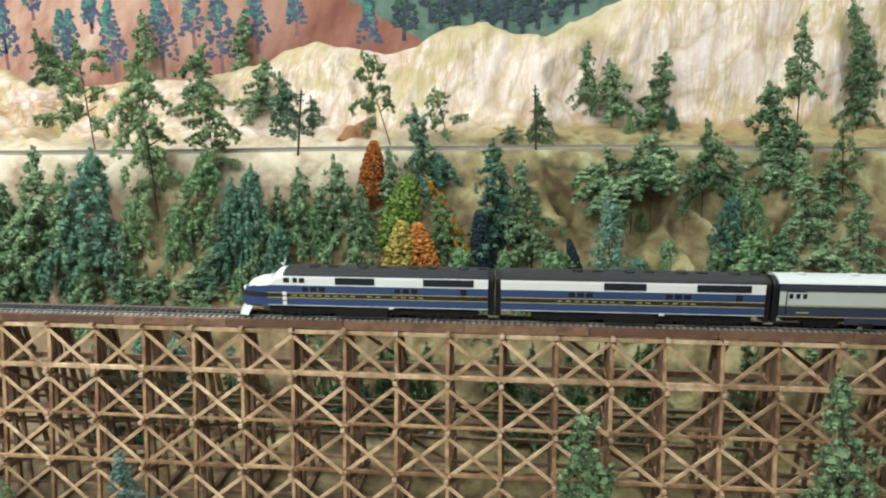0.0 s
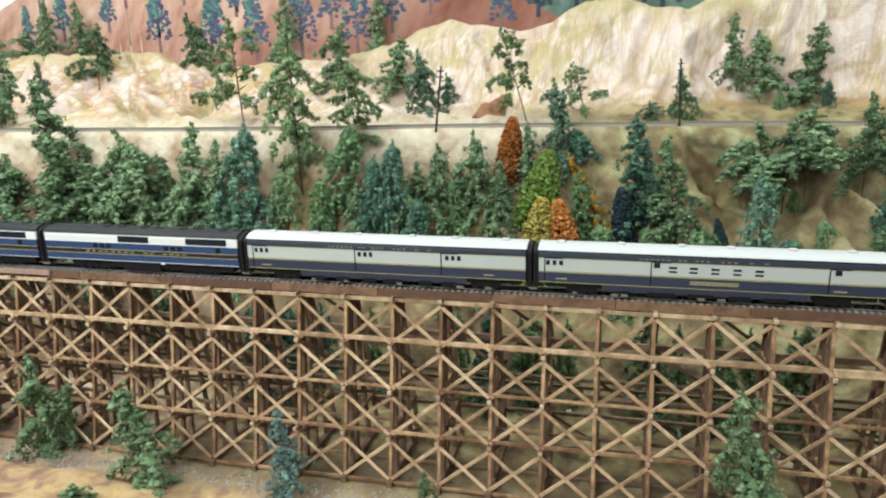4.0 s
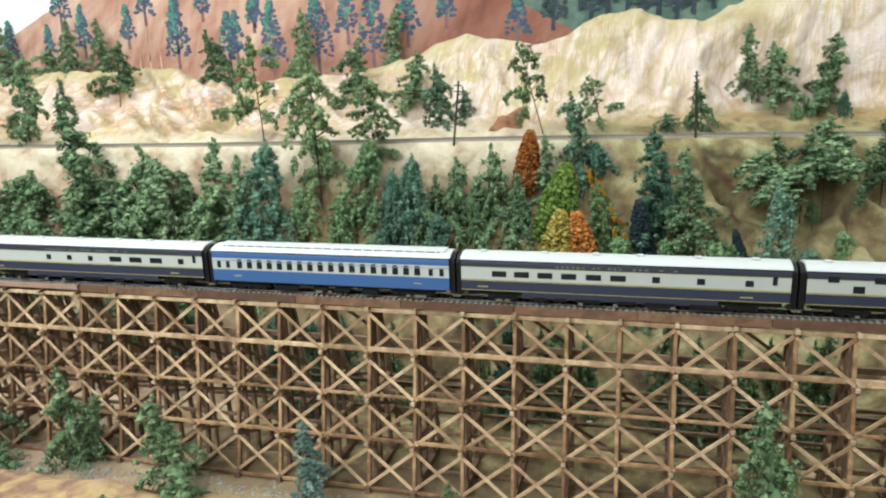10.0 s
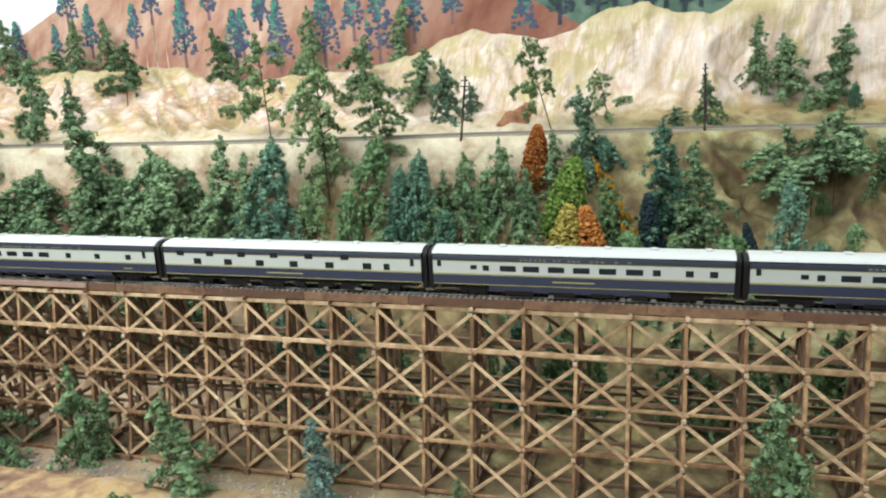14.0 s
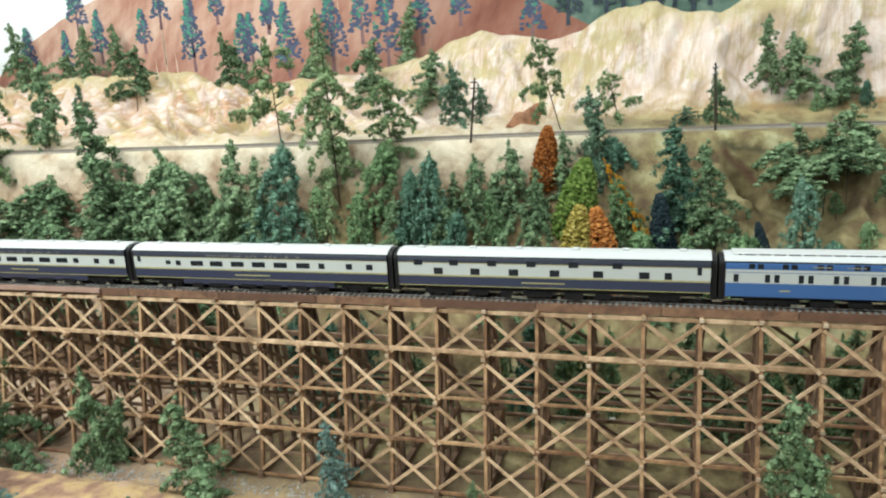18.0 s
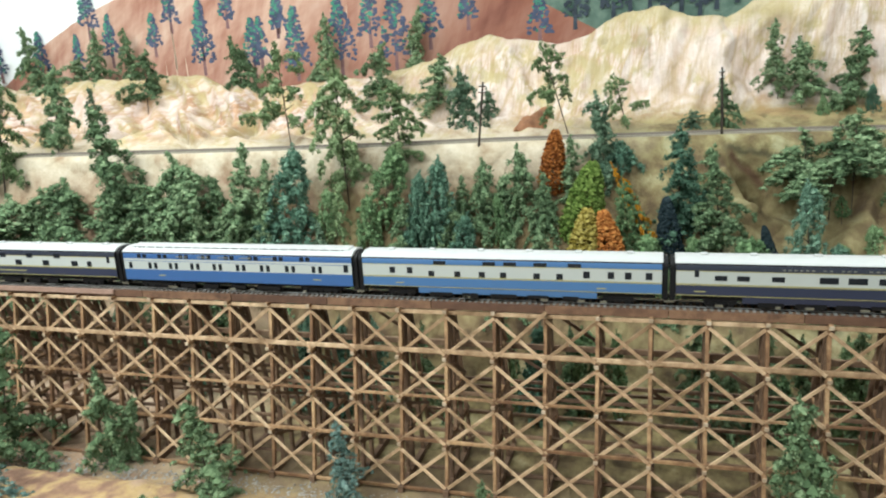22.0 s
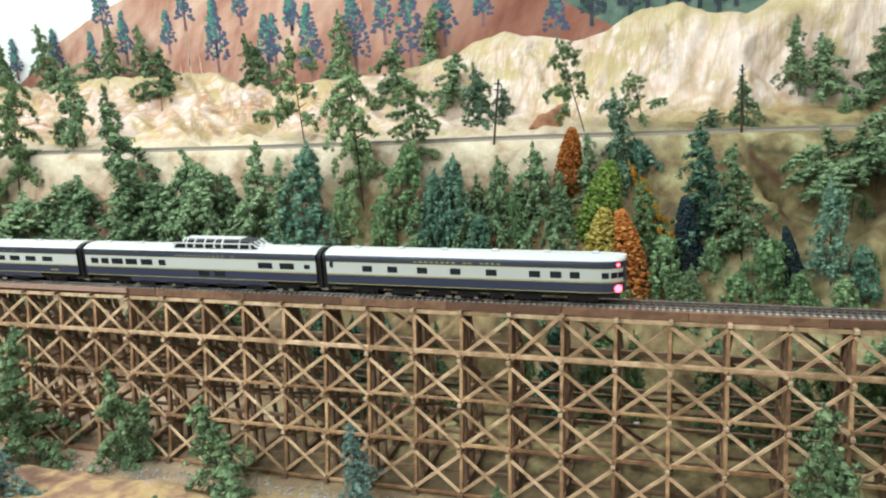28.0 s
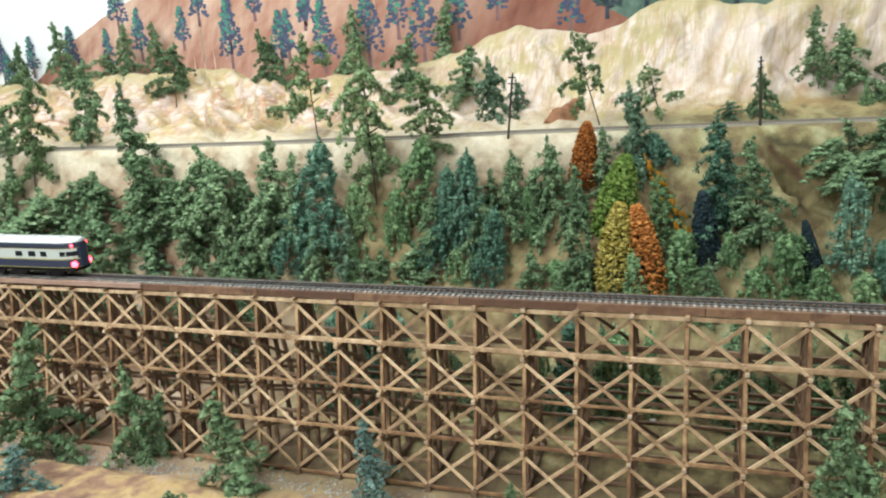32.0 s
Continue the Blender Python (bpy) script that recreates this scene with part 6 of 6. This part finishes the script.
NAMEBAND = ((0.31, 0.52, 0.0416, 13, GREY), (0.545, 0.6, 0.0416, 3, GREY), (0.625, 0.71, 0.0416, 4, GREY))
SMALL = ((0.055, 0.09, 0.0185, 1, GOLD), (0.86, 0.895, 0.0185, 1, GOLD))
PLAQUE = ((0.42, 0.56, 0.0196, 1, GOLD),)
NAVYCAR = "navy and pale grey passenger car with yellow lines, silver roof"
TWOROW = row((0.141, 0.267, 0.395, 0.528, 0.665, 0.805), 0.0098, 0.0068, LZ) + [(0.876, LZ, 0.0068, 0.0068)] + row((0.072, 0.195, 0.324, 0.453, 0.588, 0.724), 0.0095, 0.0058, 0.0392) + [(0.967, HZ, 0.0042, 0.0075)]
TENWIN = [(0.024, 0.036, 0.0045, 0.0062), (0.148, 0.0328, 0.0066, 0.0045), (0.191, WZ, 0.0066, 0.0058)] + row((0.268, 0.348, 0.433, 0.517, 0.603, 0.69), 0.0163, 0.006) + row((0.76, 0.862, 0.936), 0.0074, 0.0062)
baggage, bag_len = passenger_car(ENDS[2], ENDS[3], "baggage car in navy and pale grey with few small windows", NAVY, LETTERBAND, GREY, trio(0.035) + trio(0.425) + trio(0.735), letters=NAMEBAND + SMALL, name="baggage_car")
door_edges(baggage, bag_len, (0.022, 0.408, 0.715))
mail, mail_len = passenger_car(ENDS[3], ENDS[4], "navy and pale grey mail car with small high windows", NAVY, LETTERBAND, GREY, trio(0.03) + row((0.409, 0.469, 0.531, 0.593, 0.655), 0.0074, 0.0022, 0.0342) + row((0.409, 0.469, 0.531, 0.593, 0.655), 0.0074, 0.0018, 0.0302) + row((0.362, 0.868), 0.0056, 0.0048, 0.0358), letters=NAMEBAND + SMALL + ((0.46, 0.6, 0.0212, 1, GOLD), (0.46, 0.6, 0.0192, 1, GOLD)), name="mail_car")
door_edges(mail, mail_len, (0.02, 0.345, 0.845))
passenger_car(ENDS[4], ENDS[5], NAVYCAR, NAVY, LETTERBAND, GREY, trio(0.03) + row((0.318, 0.4135, 0.511), 0.0066) + row((0.624, 0.713, 0.802), 0.0162, 0.0062) + [(0.909, WZ, 0.0072, 0.0062), (0.966, HZ, 0.0042, 0.0085)], letters=NAMEBAND + SMALL)
passenger_car(ENDS[5], ENDS[6], "royal blue heavyweight coach with many tall windows, clerestory roof", BLUE, BLUE, GREY, even(0.125, 0.875, 18, 0.0064, 0.0078, 0.0312) + row((0.032, 0.072, 0.928, 0.97), 0.0046, 0.0078, 0.0312) + even(0.125, 0.875, 18, 0.0052, 0.0014, 0.0368), line=None, heavy=True, name="heavyweight_coach", letters=((0.1, 0.13, 0.0185, 1, GOLD), (0.86, 0.89, 0.0185, 1, GOLD)))
passenger_car(ENDS[6], ENDS[7], NAVYCAR, NAVY, LETTERBAND, GREY, row((0.127, 0.2, 0.275, 0.35, 0.427, 0.502), 0.015, 0.006) + row((0.616, 0.747, 0.884), 0.0074, 0.0062) + [(0.954, HZ, 0.0042, 0.0085)], letters=NAMEBAND + SMALL)
passenger_car(ENDS[7], ENDS[8], "navy and grey sleeping car with windows at two heights", NAVY, LETTERBAND, GREY, TWOROW, letters=PLAQUE, skirt=False, name="sleeping_car")
passenger_car(ENDS[8], ENDS[9], NAVYCAR, NAVY, LETTERBAND, GREY, TENWIN, letters=NAMEBAND + PLAQUE)
passenger_car(ENDS[9], ENDS[10], NAVYCAR, NAVY, LETTERBAND, GREY, TENWIN, letters=NAMEBAND + PLAQUE)
passenger_car(ENDS[10], ENDS[11], "navy and grey sleeping car with windows at two heights", NAVY, LETTERBAND, GREY, TWOROW, letters=PLAQUE, skirt=False, name="sleeping_car")
PAIRS = (0.137, 0.233, 0.331, 0.432, 0.535, 0.639, 0.746, 0.857)
passenger_car(ENDS[11], ENDS[12], "royal blue heavyweight sleeper with paired windows and a silver roof", BLUE, BLUE, GREY, [(x + d, LZ, 0.0044, 0.0076) for x in (*PAIRS,) for d in (-0.0135, 0.0135)] + [(0.032, LZ, 0.0044, 0.0076), (0.975, 0.0322, 0.0056, 0.0085)] + [(x - 0.047 + d, 0.0418, 0.0052, 0.0048) for x in (*PAIRS,) for d in (-0.0125, 0.0125)], line=None, heavy=True, name="heavyweight_sleeper", letters=((0.16, 0.19, 0.0185, 1, GOLD), (0.84, 0.87, 0.0185, 1, GOLD), (0.25, 0.72, 0.0418, 5, GREY)))
passenger_car(ENDS[12], ENDS[13], "mid-blue and pale grey streamlined sleeper with square windows", SKYBLUE, SKYBLUE, GREY, row((0.11, 0.173), 0.0062, 0.0068, 0.0325) + row((0.25, 0.341, 0.425, 0.497, 0.608, 0.682), 0.0066, 0.006, 0.0295) + row((0.768, 0.844, 0.897, 0.96), 0.0064, 0.0072, 0.0322) + row((0.28, 0.45, 0.52, 0.62, 0.73), 0.0135, 0.0042, 0.0415), letters=((0.12, 0.15, 0.0185, 1, GOLD), (0.8, 0.83, 0.0185, 1, GOLD)))
passenger_car(ENDS[13], ENDS[14], NAVYCAR, NAVY, LETTERBAND, GREY, [(0.063, 0.0362, 0.0042, 0.0066)] + row((0.135, 0.2, 0.3), 0.0112, 0.005) + row((0.44, 0.518, 0.6, 0.679, 0.762, 0.849), 0.016, 0.0062), letters=NAMEBAND + SMALL)
dome, dome_len = passenger_car(ENDS[14], ENDS[15], "navy and pale grey dome car with a glazed observation dome", NAVY, LETTERBAND, GREY, row((0.046, 0.094), 0.0108, 0.007) + row((0.152, 0.217, 0.287), 0.0166, 0.007) + [(0.357, WZ, 0.0095, 0.007), (0.536, 0.0206, 0.0138, 0.0062), (0.604, 0.0206, 0.0138, 0.0062), (0.797, WZ, 0.0185, 0.007), (0.884, WZ, 0.018, 0.007), (0.964, WZ, 0.007, 0.005)], letters=((0.4, 0.68, 0.0416, 14, GREY),), name="dome_car")
part("dome_base", box(0.385 * dome_len, 0.79 * dome_len, -0.0138, 0.0138, HIGH - 0.006, HIGH + 0.0006, 0.003), ROOF, dome)
bm_d = extrude([(0.0132, HIGH - 0.001), (0.0128, HIGH + 0.0045), (0.0105, HIGH + 0.0072), (0.0055, HIGH + 0.0084), (0, HIGH + 0.0086)], 0.405 * dome_len, 0.765 * dome_len)
for v in bm_d.verts:
    f_top = (v.co.z - HIGH + 0.001) / 0.0096
    v.co.x += f_top * (0.012 if v.co.x < 0.5 * dome_len else -0.016)
part("dome_glass", bm_d, GLASSDARK, dome)
for k in (0.412, 0.465, 0.5, 0.543, 0.585, 0.618, 0.69, 0.735):
    for s in (-1, 1):
        part("dome_mullion", box(-0.0013, 0.0013, -0.0006, 0.0006, 0, 0.0058, 0.0002), ROOF, dome, m=pose(k * dome_len, s * 0.0134, HIGH - 0.0008, s * 4, 0, 0))
        part("roof_mullion", box(-0.0009, 0.0009, -0.0042, 0.0042, -0.0004, 0.0004, 0.0001), ROOF, dome, m=pose(min(max(k, 0.45), 0.69) * dome_len, s * 0.0098, HIGH + 0.0072, -s * 38, 0, 0))
for s in (-1, 1):
    part("dome_rail", box(0.405 * dome_len, 0.745 * dome_len, -0.0008, 0.0008, -0.0007, 0.0007, 0.0002), ROOF, dome, m=pose(0, s * 0.0131, HIGH + 0.0048))
for y in (-0.0105, -0.0035, 0.0035, 0.0105):
    part("end_mullion", box(-0.0012, 0.0012, -0.0008, 0.0008, -0.0002, 0.0112, 0.0002), ROOF, dome, m=pose(0.766 * dome_len, y * 1.05, HIGH - 0.0006, 0, -58, 0))
part("dome_roof", box(0.45 * dome_len, 0.69 * dome_len, -0.0058, 0.0058, HIGH + 0.0076, HIGH + 0.0094, 0.0006), ROOF, dome)
tail, tail_len = passenger_car(ENDS[15], ENDS[16], "round-ended navy and grey observation car with lit red tail lamps", NAVY, LETTERBAND, GREY, [(0.02, 0.036, 0.0042, 0.007)] + row((0.152, 0.243, 0.348, 0.462, 0.582, 0.722, 0.789), 0.0115, 0.0068) + [(0.848, WZ, 0.0098, 0.0068)], tail=True, letters=((0.32, 0.62, 0.0416, 16, GOLD),), name="observation_car", skirt=False)
for s in (-1, 1):
    for z, r in ((0.0182, 0.004), (0.0425, 0.0018)):
        bm_l = bmesh.new()
        bmesh.ops.create_uvsphere(bm_l, u_segments=12, v_segments=8, radius=r)
        part("tail_lamp", bm_l, TAILGLOW, tail, "glowing red tail lamp", pose(tail_len - 0.007, s * 0.0118, z))
for k in range(3):
    for s in (-1, 1):
        part("end_window", box(-0.0036, 0.0036, -0.0003, 0.0003, -0.003, 0.003, 0.0002), GLASSDARK, tail, m=pose(tail_len - (0.019, 0.0105, 0.0045)[k], s * (0.0168, 0.0142, 0.0105)[k], WZ, 0, 0, -s * (14, 32, 48)[k]))


def motions():
    """The train rolls to the left at a steady pace."""
    times = (0.0, 0.1, 0.3, 1.0, 4.0, 8.0, 12.0, 16.0, 20.0, 24.0, 28.0, 31.0, 31.7, 31.9, 32.0)
    for car, start in CARS:
        walk(car, [(t, pose(start - SPEED * t, TRACK_Y, RAIL_Z - (start - SPEED * t) * math.sin(radians(GRADE)), 0, GRADE, 0)) for t in times])


motions()
